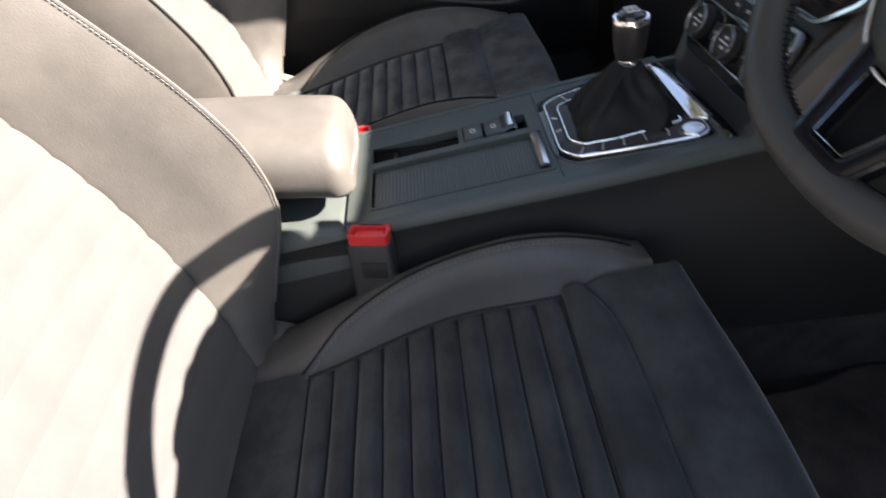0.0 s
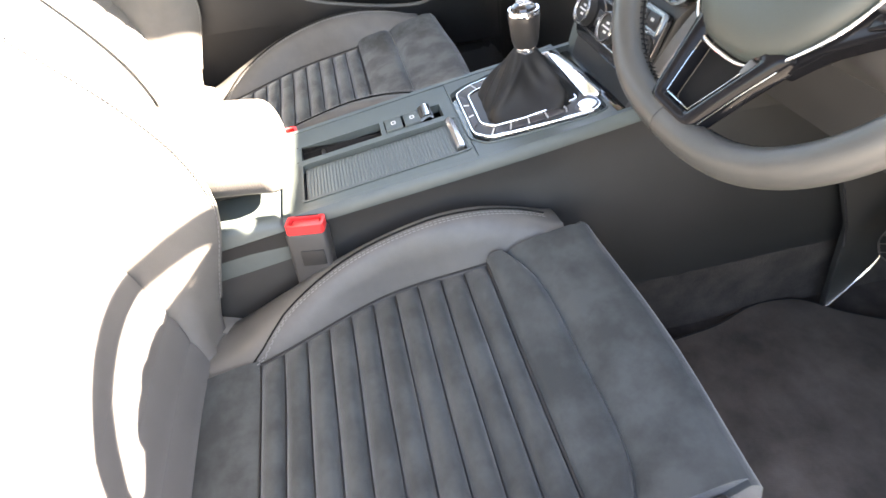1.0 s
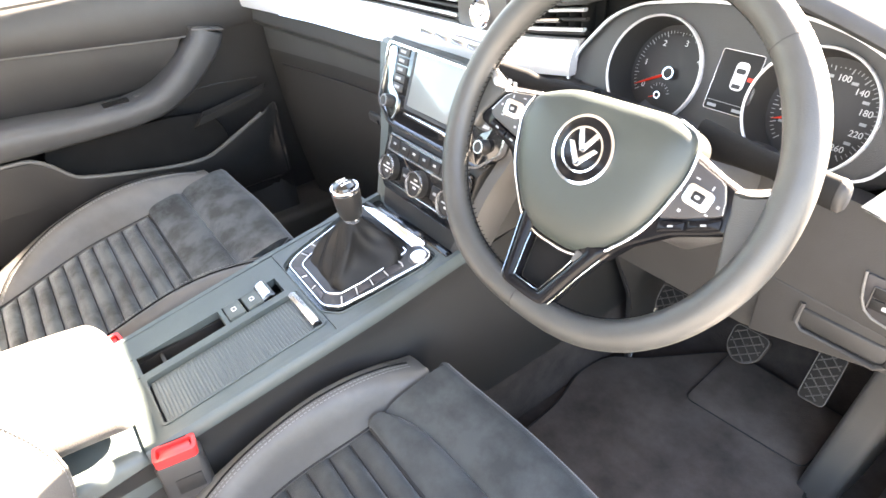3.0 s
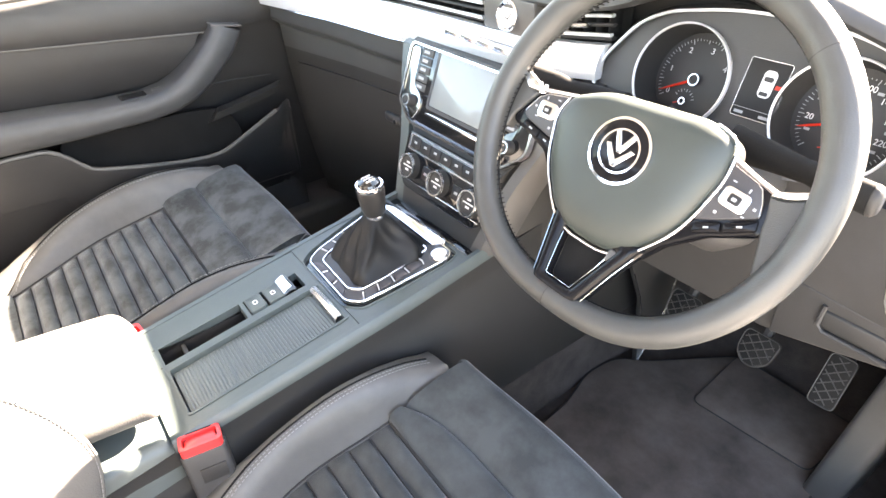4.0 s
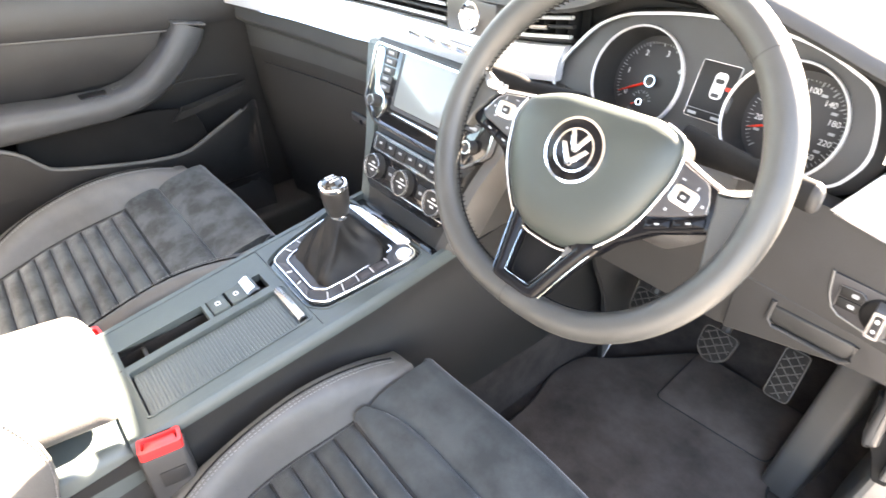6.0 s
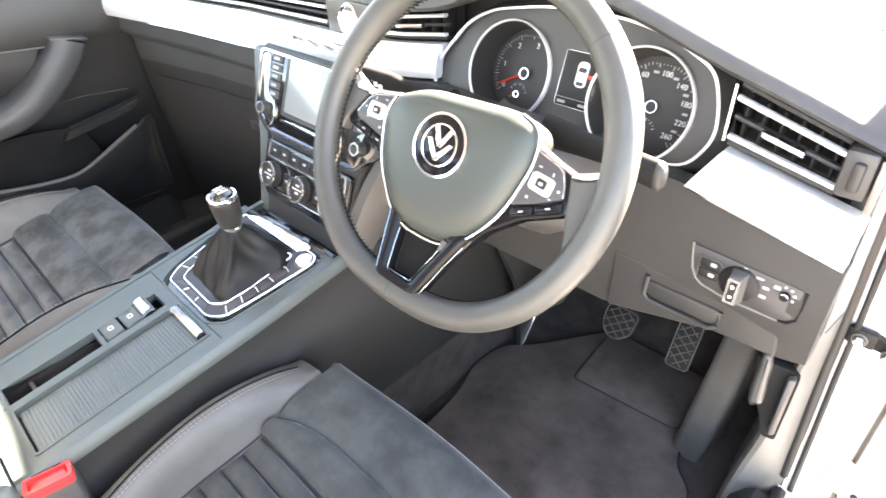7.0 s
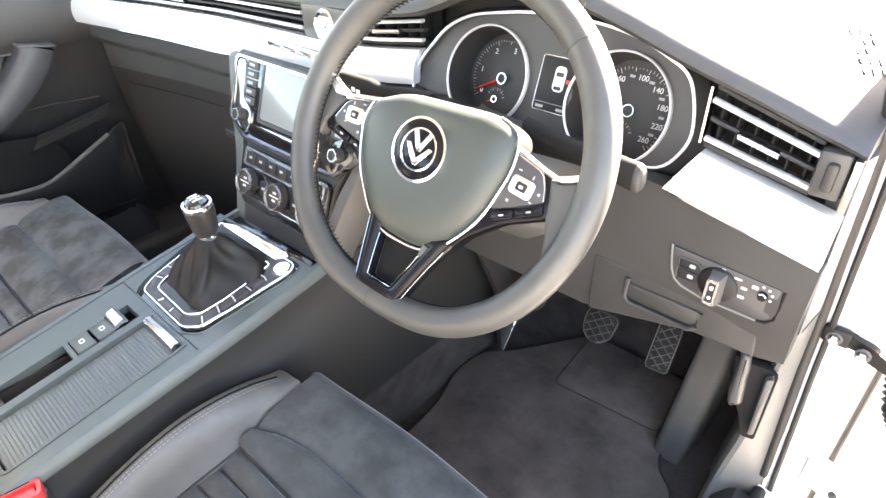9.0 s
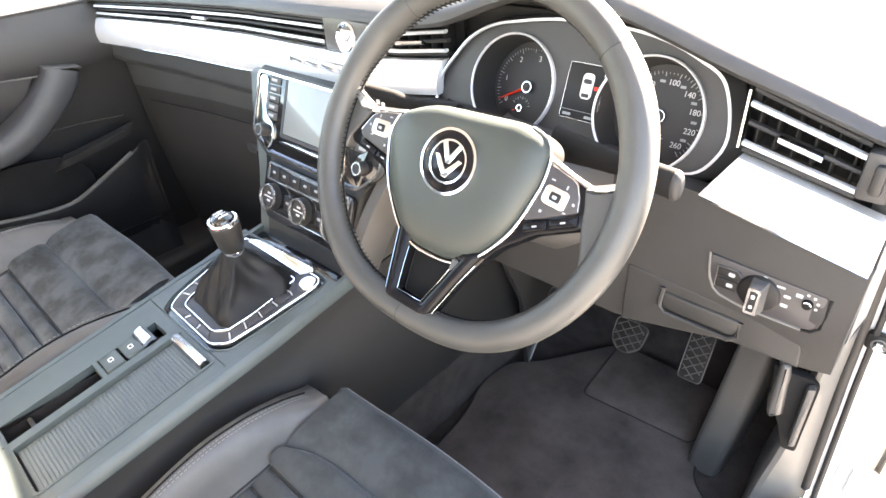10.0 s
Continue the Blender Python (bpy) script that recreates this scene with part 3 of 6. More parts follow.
def plate(xs, ys, holes, thick, f, bm=None):
    """A plate of cells with some left open; f places (x, y, h)."""
    bm = bm or bmesh.new()
    V = {}

    def v(i, j, h):
        key = (i, j, h)
        if key not in V:
            V[key] = bm.verts.new(f(xs[i], ys[j], h))
        return V[key]

    nx, ny = len(xs) - 1, len(ys) - 1
    solid = lambda i, j: 0 <= i < nx and 0 <= j < ny and (i, j) not in holes
    for i in range(nx):
        for j in range(ny):
            if not solid(i, j):
                continue
            for h in (0, -thick):
                bm.faces.new((v(i, j, h), v(i + 1, j, h), v(i + 1, j + 1, h), v(i, j + 1, h)))
            for di, dj, a, b in ((-1, 0, (i, j), (i, j + 1)), (1, 0, (i + 1, j), (i + 1, j + 1)), (0, -1, (i, j), (i + 1, j)), (0, 1, (i, j + 1), (i + 1, j + 1))):
                if not solid(i + di, j + dj):
                    bm.faces.new((v(*a, 0), v(*b, 0), v(*b, -thick), v(*a, -thick)))
    return bm


con = thing("centre_console", (0, -0.1, 0), "dark grey plastic console between the front seats", "console")
cf = lambda x, y, h: (x, y, con_z(y) + h)
xs = [-0.108, -0.056, -0.018, -0.002, 0.086, 0.110]
ys = [-0.345, -0.316, -0.196, -0.190, -0.104, -0.094, -0.086]
b = plate(xs, ys, {(1, 1), (1, 3), (3, 1), (3, 2), (3, 3), (3, 4)}, 0.012, cf)
part("top_panel", b, CONSOLE, con, "matt grey-green plastic top panel")
for s in (-1, 1):
    e = [(-0.345, 0.108), (-0.2, 0.112), (-0.03, 0.117), (0.14, 0.114)]
    rings = [[(s * (lerp(y, e) - 0.006), y, con_z(y) - 0.013), (s * (lerp(y, e) - 0.005), y, con_z(y) + 0.001), (s * (lerp(y, e) + 0.003), y, con_z(y) + 0.0015), (s * (lerp(y, e) + 0.008), y, con_z(y) - 0.004), (s * (lerp(y, e) + 0.009), y, con_z(y) - 0.016)] for y in [-0.345 + 0.49 * k / 12 for k in range(13)]]
    part("edge_strip", loft(rings), CONSOLE, con)
    rings = [[(s * (lerp(y, e) + 0.006), y, con_z(y) - 0.016), (s * (lerp(y, e) + 0.004), y, con_z(y) - 0.06), (s * (lerp(y, e) + 0.012), y, con_z(y) - 0.075), (s * (lerp(y, e) + 0.016), y, 0.12), (s * 0.09, y, 0.12), (s * 0.09, y, con_z(y) - 0.016)] for y in [-0.60 + 1.20 * k / 18 for k in range(19)]]
    part("side_panel", loft(rings), GLOVE, con)
# coin slot, switches, roller cover
part("storage_slot", box((-0.037, -0.256, con_z(-0.256) - 0.045), (0.05, 0.135, 0.004), 0.001, bm=box((-0.058, -0.256, con_z(-0.256) - 0.027), (0.004, 0.135, 0.036), 0.001, bm=box((-0.016, -0.256, con_z(-0.256) - 0.027), (0.004, 0.135, 0.036), 0.001))), RUBBER, con)
part("slot_divider", box((-0.037, -0.285, con_z(-0.285) - 0.022), (0.034, 0.006, 0.022), 0.002), DARK, con)
part("switch_well", box((-0.037, -0.147, con_z(-0.147) - 0.024), (0.046, 0.095, 0.004), 0.001), DARK, con)
for y, nm in ((-0.176, "hold_button"), (-0.148, "brake_button")):
    p = part(nm, box((0, 0, -0.006), (0.034, 0.025, 0.018), 0.002, m=con_m(-0.037, y)), CONSOLE, con)
    part("mark", ring_plate(rounded(0.009, 0.007, 0.002), rounded(0.006, 0.004, 0.001), 0.0004, con_m(-0.037, y, 0.0032)), WHITE, p)
lev = loft([[(-0.017, y, h - 0.006), (0.017, y, h - 0.006), (0.017, y, h), (-0.017, y, h)] for y, h in ((-0.003, 0.005), (0.004, 0.009), (0.011, 0.010), (0.016, 0.005))])
lev.transform(con_m(-0.037, -0.134))
part("brake_lever", lev, CHROME, con, "polished chrome parking brake lever")
part("cover_bed", box((0, 0, -0.014), (0.09, 0.228, 0.004), 0.001, m=con_m(0.042, -0.206)), DARK, con)
roll = part("roller_cover", sheet(lambda u, v: (-0.001 + 0.086 * u, -0.312 + 0.205 * v, con_z(-0.312 + 0.205 * v) - 0.006), lambda u, v: (-0.001 + 0.086 * u, -0.312 + 0.205 * v, con_z(-0.312 + 0.205 * v) - 0.010), 1, 4), ROLL, con, "ribbed roller shutter over the cup holders")
slat = None
for k in range(44):
    y = -0.309 + 0.198 * k / 43
    if slat is None:
        t = loft([[(x, a, h) for a, h in ((-0.0019, -0.001), (-0.0015, 0.0006), (0, 0.0010), (0.0015, 0.0006), (0.0019, -0.001))] for x in (-0.041, 0.041)])
        slat = part("slat", t, ROLL, roll)
        slat.matrix_basis = con_m(0.042, y, -0.0055)
    else:
        repeat("slat", slat, con_m(0.042, y, -0.0055), roll)
part("roller_handle", loft([[(0.042 + 0.040 * a, -0.101 + dy, con_z(-0.101) + h) for dy, h in ((-0.006, -0.006), (-0.006, 0.003 + 0.002 * (1 - a * a)), (-0.002, 0.007 + 0.003 * (1 - a * a)), (0.004, 0.006 + 0.002 * (1 - a * a)), (0.006, -0.006))] for a in [-1 + k / 5 for k in range(11)]]), SATIN, con, "satin chrome pull bar")
part("roller_frame", ring_plate(rounded(0.096, 0.232, 0.006, cx=0), rounded(0.089, 0.226, 0.004, cx=0), 0.0025, con_m(0.042, -0.203, -0.001)), CONSOLE, con)
# shift surround: a dark button panel between two chrome lines, widening ahead to the passenger's side
def inset(pts, d):
    """An outline moved inwards by d."""
    out = []
    for i, p in enumerate(pts):
        a, b, p = Vector(pts[i - 1]), Vector(pts[(i + 1) % len(pts)]), Vector(p)
        n1, n2 = (p - a).normalized(), (b - p).normalized()
        n1, n2 = Vector((-n1.y, n1.x)), Vector((-n2.y, n2.x))
        m = (n1 + n2).normalized()
        out.append(tuple(p + m * d / max(0.35, m.dot(n1))))
    return out


def on_edge(a, b, t):
    return Vector((a[0] + (b[0] - a[0]) * t, a[1] + (b[1] - a[1]) * t, 0.0))


# corners run round from the driver's rear corner, counter-clockwise from above
SO = [(0.060, -0.081), (0.082, -0.064), (0.088, -0.018), (0.0955, 0.054), (0.0970, 0.080), (0.086, 0.0905), (-0.104, 0.084), (-0.074, -0.056), (-0.060, -0.078)]
BO = [(0.043, -0.066), (0.060, -0.052), (0.064, -0.012), (0.062, 0.040), (0.060, 0.054), (0.058, 0.069), (-0.076, 0.067), (-0.054, -0.048), (-0.044, -0.063)]
HO = [(0.064, -0.087), (0.089, -0.068), (0.094, -0.020), (0.1005, 0.060), (0.1005, 0.078), (0.094, 0.096), (-0.122, 0.093), (-0.085, -0.062), (-0.070, -0.086)]
SOR, BOR, HOR = [soften(o, r, 5) for o, r in ((SO, 0.009), (BO, 0.007), (HO, 0.009))]
sm = con_m(0, 0)
# console skin round the opening
rim_o = [(0.118, -0.0855), (0.118, -0.075), (0.118, -0.02), (0.1175, 0.05), (0.117, 0.085), (0.1165, 0.101), (-0.132, 0.098), (-0.112, -0.070), (-0.110, -0.0855)]
t = bmesh.new()
outer = [v for a, b in zip(rim_o, rim_o[1:] + rim_o[:1]) for v in (a, tuple(on_edge(a, b, 0.34)[:2]), tuple(on_edge(a, b, 0.67)[:2]))]
edges = []
for c in (outer, HOR):
    vs = [t.verts.new((x, y, 0.0)) for x, y in c]
    edges += [t.edges.new((vs[i], vs[(i + 1) % len(vs)])) for i in range(len(vs))]
bmesh.ops.triangle_fill(t, use_beauty=True, edges=edges)
bmesh.ops.solidify(t, geom=t.faces[:], thickness=0.008)
t.transform(sm)
part("surround_side", t, CONSOLE, con, "matt grey-green skin round the gear lever")
part("opening_edge", loft([[sm @ Vector((x, y, h)) for x, y in inset(HOR, d)] for d, h in ((-0.0012, 0.0), (-0.0004, 0.0018), (0.0008, 0.0018), (0.0014, -0.006), (-0.0012, -0.006))], caps=False, loop=True), CONSOLE, con)
part("surround_bed", prism(HOR, 0.003, sm @ Matrix.Translation((0, 0, -0.0085))), GLOSS, con, "gloss black channel round the button panel")
part("surround_plate", prism(inset(SOR, 0.001), 0.011, sm @ Matrix.Translation((0, 0, -0.008)), 0.001), BUTTON, con, "dark button panel round the gear lever")
part("chrome_frame", loft([[sm @ Vector((x, y, h)) for x, y in inset(SOR, d)] for d, h in ((0.0, -0.006), (0.0, 0.0038), (0.0009, 0.0052), (0.0024, 0.0052), (0.0032, 0.0034), (0.0032, -0.006))], caps=False, loop=True), CHROME, con, "chrome outer frame")
part("boot_frame", loft([[sm @ Vector((x, y, h)) for x, y in inset(BOR, d)] for d, h in ((0.0, -0.004), (0.0, 0.0044), (0.0009, 0.0060), (0.0024, 0.0060), (0.0034, 0.0040), (0.0034, -0.004))], caps=False, loop=True), CHROME, con, "chrome frame of the gear gaiter")
bar_f = [(0.056, 0.076), (0.068, 0.094), (0.060, 0.101), (-0.070, 0.0965), (-0.096, 0.087), (-0.088, 0.078)]
part("front_bar", prism(soften(bar_f, 0.004), 0.011, sm @ Matrix.Translation((0, 0, -0.003)), 0.003), CHROME, con, "broad chrome bar before the gear lever")


def key_strip(o0, o1, i0, i1, n, skip=()):
    """A row of keys between an outer and an inner edge, parted by bright lines."""
    for k in range(n):
        c = [on_edge(o0, o1, (k + 0.04) / n), on_edge(o0, o1, (k + 0.96) / n), on_edge(i0, i1, (k + 0.96) / n), on_edge(i0, i1, (k + 0.04) / n)]
        mid = sum(c, Vector()) / 4
        o = [tuple((mid + (v - mid) * 0.80)[:2]) for v in c]
        p = part("button", prism(soften(o, 0.0015, 2), 0.0022, sm @ Matrix.Translation((0, 0, 0.0028)), 0.0006), KEYGREY, con)
        if k not in skip:
            a, b = on_edge(o0, o1, k / n), on_edge(i0, i1, k / n)
            tick = [a.lerp(b, 0.14), a.lerp(b, 0.80)]
            part("divider", tube([sm @ (q + Vector((0, 0, 0.0046))) for q in tick], 0.0012, 6), SILVER, p)


key_strip((0.081, -0.060), (0.083, 0.044), (0.061, -0.050), (0.063, 0.042), 4)
key_strip((-0.073, -0.050), (-0.098, 0.064), (-0.054, -0.044), (-0.073, 0.060), 5)
key_strip((0.054, -0.0775), (-0.056, -0.0745), (0.042, -0.067), (-0.042, -0.064), 3, (0,))
part("strip_end", tube([sm @ Vector((x, y, 0.0042)) for x, y in ((0.064, 0.0455), (0.072, 0.0465), (0.0795, 0.0440))], 0.0011, 6), SILVER, con)
part("button_bed", lathe([(0.0, 0.003), (0.0160, 0.003), (0.0165, 0.0), (0.0165, -0.006), (0.0, -0.006)], con_m(0.0805, 0.0715, 0.0005), 28), SILVERDARK, con, "satin grey ring round the start button")
part("mark", box((0, 0, 0), (0.010, 0.003, 0.0006), 0, m=con_m(-0.074, 0.030, 0.0054)), WHITE, con)
part("start_button", lathe([(0.0, 0.0070), (0.0118, 0.0066), (0.0130, 0.0052), (0.0138, 0.0), (0.0, 0.0)], con_m(0.0805, 0.0715, 0.0010), 28), SATIN, con, "round satin start button")
# gear lever
lever = part("gear_lever", tube([(0.010, 0.012, 0.42), (0.012, 0.010, 0.505)], 0.008, 10), DARK, con)
rings = []
for k in range(25):
    t = k / 24
    w = 1 - 0.25 * t - 0.75 * t ** 1.5
    lean, mid = Vector((0.010 - 0.012 * math.sin(math.pi * t) * (1 - t), 0.014 - 0.005 * t, con_z(0.01) - 0.002 + 0.083 * t - 0.006 * math.sin(math.pi * t))), math.sin(math.pi * min(1.0, 1.08 * t))
    ring = []
    for j in range(96):
        a = 2 * math.pi * j / 96
        sq = (abs(math.cos(a)) ** 7 + abs(math.sin(a)) ** 7) ** (-1 / 7)
        hollow = 0.5 + 0.5 * math.cos(4 * a)
        ridge = math.exp(-((((a - 0.30 - 0.55 * t) + math.pi) % (2 * math.pi) - math.pi) / 0.17) ** 2) - 0.8 * math.exp(-((((a - 0.72 - 0.45 * t) + math.pi) % (2 * math.pi) - math.pi) / 0.20) ** 2)
        crease = math.exp(-((((a + 1.15 - 0.7 * t) + math.pi) % (2 * math.pi) - math.pi) / 0.15) ** 2) - math.exp(-((((a + 1.95 + 0.5 * t) + math.pi) % (2 * math.pi) - math.pi) / 0.24) ** 2)
        fold = 1 + mid * (0.05 - 0.26 * hollow * t + 0.26 * ridge + 0.17 * crease + 0.05 * math.sin(9 * a + 11 * t) * t)
        s_ = sq * (1 - t) ** 0.5 + (1 - (1 - t) ** 0.5)
        rx, ry = (0.052 * w + 0.009) * fold, (0.056 * w + 0.009) * fold
        x, y = rx * s_ * math.cos(a), ry * s_ * math.sin(a)
        ring.append((lean.x - 0.004 * (1 - t) + x, lean.y + y, lean.z + 0.14 * y * (1 - t) + 0.003 * mid * math.sin(3 * a + 4 * t)))
    rings.append(ring)
part("gaiter", loft(rings), GAITER, lever, "creased black leather gear gaiter", 80)
kn = axes((0.013, 0.009, 0.486), Vector((1, 0, 0)), Vector((0, 1, 0.06)).normalized(), Vector((0, -0.06, 1)).normalized())
KN = kn @ Matrix.Diagonal((0.80, 0.80, 1.0, 1.0))
part("collar", lathe([(0.0, -0.004), (0.0155, -0.004), (0.017, 0.0), (0.0155, 0.005), (0.0, 0.005)], KN, 28), CHROME, lever)
part("knob", lathe([(0.0, 0.004), (0.0190, 0.004), (0.0220, 0.012), (0.0238, 0.026), (0.0250, 0.038), (0.0255, 0.044), (0.0250, 0.047), (0.0, 0.047)], KN, 32), KNOB, lever, "black leather gear knob")
cap = part("knob_cap", lathe([(0.0, 0.044), (0.0250, 0.044), (0.0258, 0.047), (0.0245, 0.052), (0.0, 0.052)], KN, 32), CHROME, lever, "domed chrome gear knob cap")
part("knob_face", lathe([(0.0, 0.050), (0.0215, 0.0515), (0.0195, 0.0555), (0.013, 0.0585), (0.0, 0.060)], KN, 32), GLOSS, lever)
t = bmesh.new()
for x in (-0.009, 0, 0.009):
    box((x, 0, 0.0592), (0.0013, 0.018, 0.0025), 0.0003, m=KN, bm=t)
box((0, 0, 0.0594), (0.0196, 0.0013, 0.0025), 0.0003, m=KN, bm=t)
part("shift_pattern", t, WHITE, lever)
# tray in front of the lever and the rear box under the armrest
part("front_tray", box((0, 0.150, con_z(0.12) - 0.018), (0.225, 0.095, 0.02), 0.006), GLOSS, con)
part("rear_box", loft([[(-0.104, y, 0.12), (0.114, y, 0.12), (0.113, y, z - 0.012), (0.107, y, z - 0.003), (0.100, y, z), (-0.096, y, z), (-0.104, y, z - 0.01)] for y, z in ((-0.62, 0.364), (-0.48, 0.364), (-0.40, 0.362), (-0.355, 0.361), (-0.346, 0.356))]), CONSOLE, con)

arm = thing("armrest", (0.02, -0.46, 0.37), "padded leather armrest lid above the console", "armrest")
rings = []
for k in range(29):
    t = k / 28
    y = -0.330 - 0.30 * t ** 1.9
    e = max(0.0, 1 - (t ** 1.4 / 0.15)) ** 2
    hw, ht, zb = 0.084 - 0.024 * e, 0.066 - 0.034 * e, 0.391 + 0.03 * t + 0.006 * e
    ring = []
    for q in range(33):
        a = math.pi * q / 32
        ring.append((0.016 + hw * math.copysign(abs(math.cos(a)) ** 0.60, math.cos(a)), y, zb + ht * math.sin(a) ** 0.64))
    ring += [(0.016 - hw * f, y, zb - 0.006) for f in (0.94, 0.6, 0.2, -0.2, -0.6, -0.94)]
    rings.append(ring)
part("pad", loft(rings), LEATHER, arm, "", 70)
part("seam", tube([(0.016 + 0.0819 * s, y - 0.010, 0.4135 + 0.03 * (-0.318 - y) / 0.3) for s, y in [(1, -0.60), (1, -0.5), (1, -0.42), (0.995, -0.36), (0.96, -0.338), (0.75, -0.3215), (0, -0.318), (-0.75, -0.3215), (-0.96, -0.338), (-1, -0.40), (-1, -0.60)]], 0.0014, 6), THREAD, arm)
part("lid_base", box((0.010, -0.50, 0.390), (0.105, 0.22, 0.036), 0.008, 3), DARK, arm)


def buckle(x, y, z, turn):
    bk = thing("seat_belt_buckle", (x, y, z - 0.12), "black belt buckle with a red release button", "belt buckle", "belt buckles")
    m = pose(x, y, z, -6, 0, turn)
    part("body", prism(rounded(0.052, 0.030, 0.006), 0.085, m @ Matrix.Translation((0, 0, -0.09)), 0.003), PLASTIC, bk)
    part("recess", box((0.004, -0.0155, -0.040), (0.030, 0.003, 0.022), 0.001, m=m), DARK, bk)
    rb = part("release_button", ring_plate(rounded(0.048, 0.027, 0.005), rounded(0.040, 0.0185, 0.004), 0.0125, m @ Matrix.Translation((0, 0, -0.006))), RED, bk, "bright red release button")
    part("button_face", prism(soften([(-0.0190, -0.0085), (0.0190, -0.0085), (0.0165, 0.0085), (-0.0165, 0.0085)], 0.003), 0.009, m @ Matrix.Translation((0, 0, -0.006)), 0.0015), RED, rb)
    part("slot", box((0, 0.0125, 0.0030), (0.030, 0.0022, 0.008), 0.0005, m=m), HOLLOW, rb)
    part("stalk", tube([(x, y, z - 0.08), (x, y - 0.01, z - 0.16), (x, y - 0.02, z - 0.25)], 0.012, 8), DARK, bk)
    return bk


buckle(0.128, -0.317, 0.358, 80)
buckle(-0.128, -0.346, 0.350, -80)


# ---- steering wheel ----
WT, WY = radians(29.5), radians(4.6)
WC, WX = Vector((0.3653, 0.0938, 0.6868)), Vector((math.cos(WY), math.sin(WY), 0))
WU = Vector((0, math.sin(WT), math.cos(WT)))
WU = (WU - WX * WU.dot(WX)).normalized()
WN = WX.cross(WU)
# the wheel stands a few degrees off straight ahead
WM = axes(WC, WX, WU, WN) @ pose(0, 0, 0, 0, 0, -5.2)
HUBM = WM @ Matrix.Translation((0.0013, 0.0048, -0.0064)) @ Matrix.Scale(0.954, 4)


def wheel_at(a, b, h=0.0):
    return HUBM @ Matrix.Translation((a, b, h))


wheel = thing("steering_wheel", WC, "three-spoke leather steering wheel with chrome details", "steering wheel")


def rim_r(a):
    """Radius of the rim's middle line: round, flattened at the foot."""
    d = (a - 1.5 * math.pi + math.pi) % (2 * math.pi) - math.pi
    return 0.1660 - 0.0106 * math.exp(-(d / 0.458) ** 2)


def rim_at(a, dr, h):
    return WM @ Vector(((rim_r(a) + dr) * math.cos(a), (rim_r(a) + dr) * math.sin(a), h))


def rim_ring(a, rr, rh):
    g = 1 + 0.08 * math.exp(-((math.sin(a) - 0.55) / 0.22) ** 2)
    return [rim_at(a, rr * g * math.cos(p), rh * g * math.sin(p)) for p in [2 * math.pi * j / 20 for j in range(20)]]


rim = part("rim", loft([rim_ring(2 * math.pi * k / 120, 0.0143, 0.0150) for k in range(120)], loop=True), RIMLEATHER, wheel, "perforated grey-black leather rim", 80)
part("stitch_line", tube([rim_at(radians(a), -0.0138, -0.004) for a in range(0, 360, 4)], 0.0011, 6, loop=True), HOLLOW, rim)
st = bmesh.new()
for k in range(180):
    a, b = radians(2 * k), radians(2 * k + 0.8)
    tube([rim_at(a, -0.0143, -0.0085), rim_at(b, -0.0147, 0.0005)], 0.0006, 4, bm=st)
part("stitching", st, HOLLOW, wheel, "grey cross stitches inside the rim")
for a in (49, 131, 269):
    part("rim_seam", loft([rim_ring(radians(a + d), 0.0146, 0.0153) for d in (-0.12, 0.12)]), DARK, rim)

COVER = soften([(-0.048, 0.040), (0.058, 0.0495), (0.0860, 0.0410), (0.0905, 0.010), (0.078, -0.048), (0.038, -0.100), (-0.038, -0.100), (-0.080, -0.048), (-0.094, 0.000), (-0.086, 0.022)], [0.03, 0.025, 0.014, 0.03, 0.04, 0.03, 0.03, 0.04, 0.03, 0.02], 8)


def dome(outline, h0, h1, m, bm=None, steps=6):
    """A cushion-shaped lid over an outline."""
    cx = sum(p[0] for p in outline) / len(outline)
    cy_ = sum(p[1] for p in outline) / len(outline)
    rings = []
    for k in range(steps + 1):
        f = math.cos(0.5 * math.pi * k / steps * 0.97)
        z = h0 + (h1 - h0) * math.sin(0.5 * math.pi * k / steps)
        sc = f ** 0.55 if k else 1
        rings.append([m @ Vector((cx + (x - cx) * sc, cy_ + (y - cy_) * sc, z)) for x, y in outline])
    base = [[m @ Vector((x, y, h0 - 0.006)) for x, y in outline]]
    return loft(base + rings, bm)


part("airbag_cover", dome(COVER, 0.004, 0.022, HUBM, steps=8), HUB, wheel, "grained grey-black airbag cover", 60)
part("cover_back", prism([(x * 0.975, y * 0.975 - 0.0005) for x, y in COVER], 0.030, wheel_at(0, 0, -0.031), 0.002), HOLLOW, wheel, "black housing behind the cover")
low = [HUBM @ Vector((x * 1.025, y * 1.02 - 0.001, 0.0062)) for x, y in COVER if y < 0.020 or x > 0.060]
part("chrome_line", tube(low, 0.0016, 10), CHROME, wheel, "thin chrome line round the cover")
# round emblem without lettering
em = part("emblem", lathe([(0.0, 0.018), (0.031, 0.018), (0.032, 0.0225), (0.029, 0.0245), (0.0, 0.0235)], wheel_at(-0.001, -0.0075), 40), SPOKE, wheel, "round black emblem with chrome ring")
part("emblem_ring", lathe([(0.0296, 0.022), (0.0322, 0.022), (0.0322, 0.0255), (0.0296, 0.0258)], wheel_at(-0.001, -0.0075), 40), CHROME, em)
part("inner_ring", lathe([(0.0196, 0.0235), (0.0214, 0.0235), (0.0214, 0.0254), (0.0196, 0.0256)], wheel_at(-0.001, -0.0075), 40), CHROME, em)
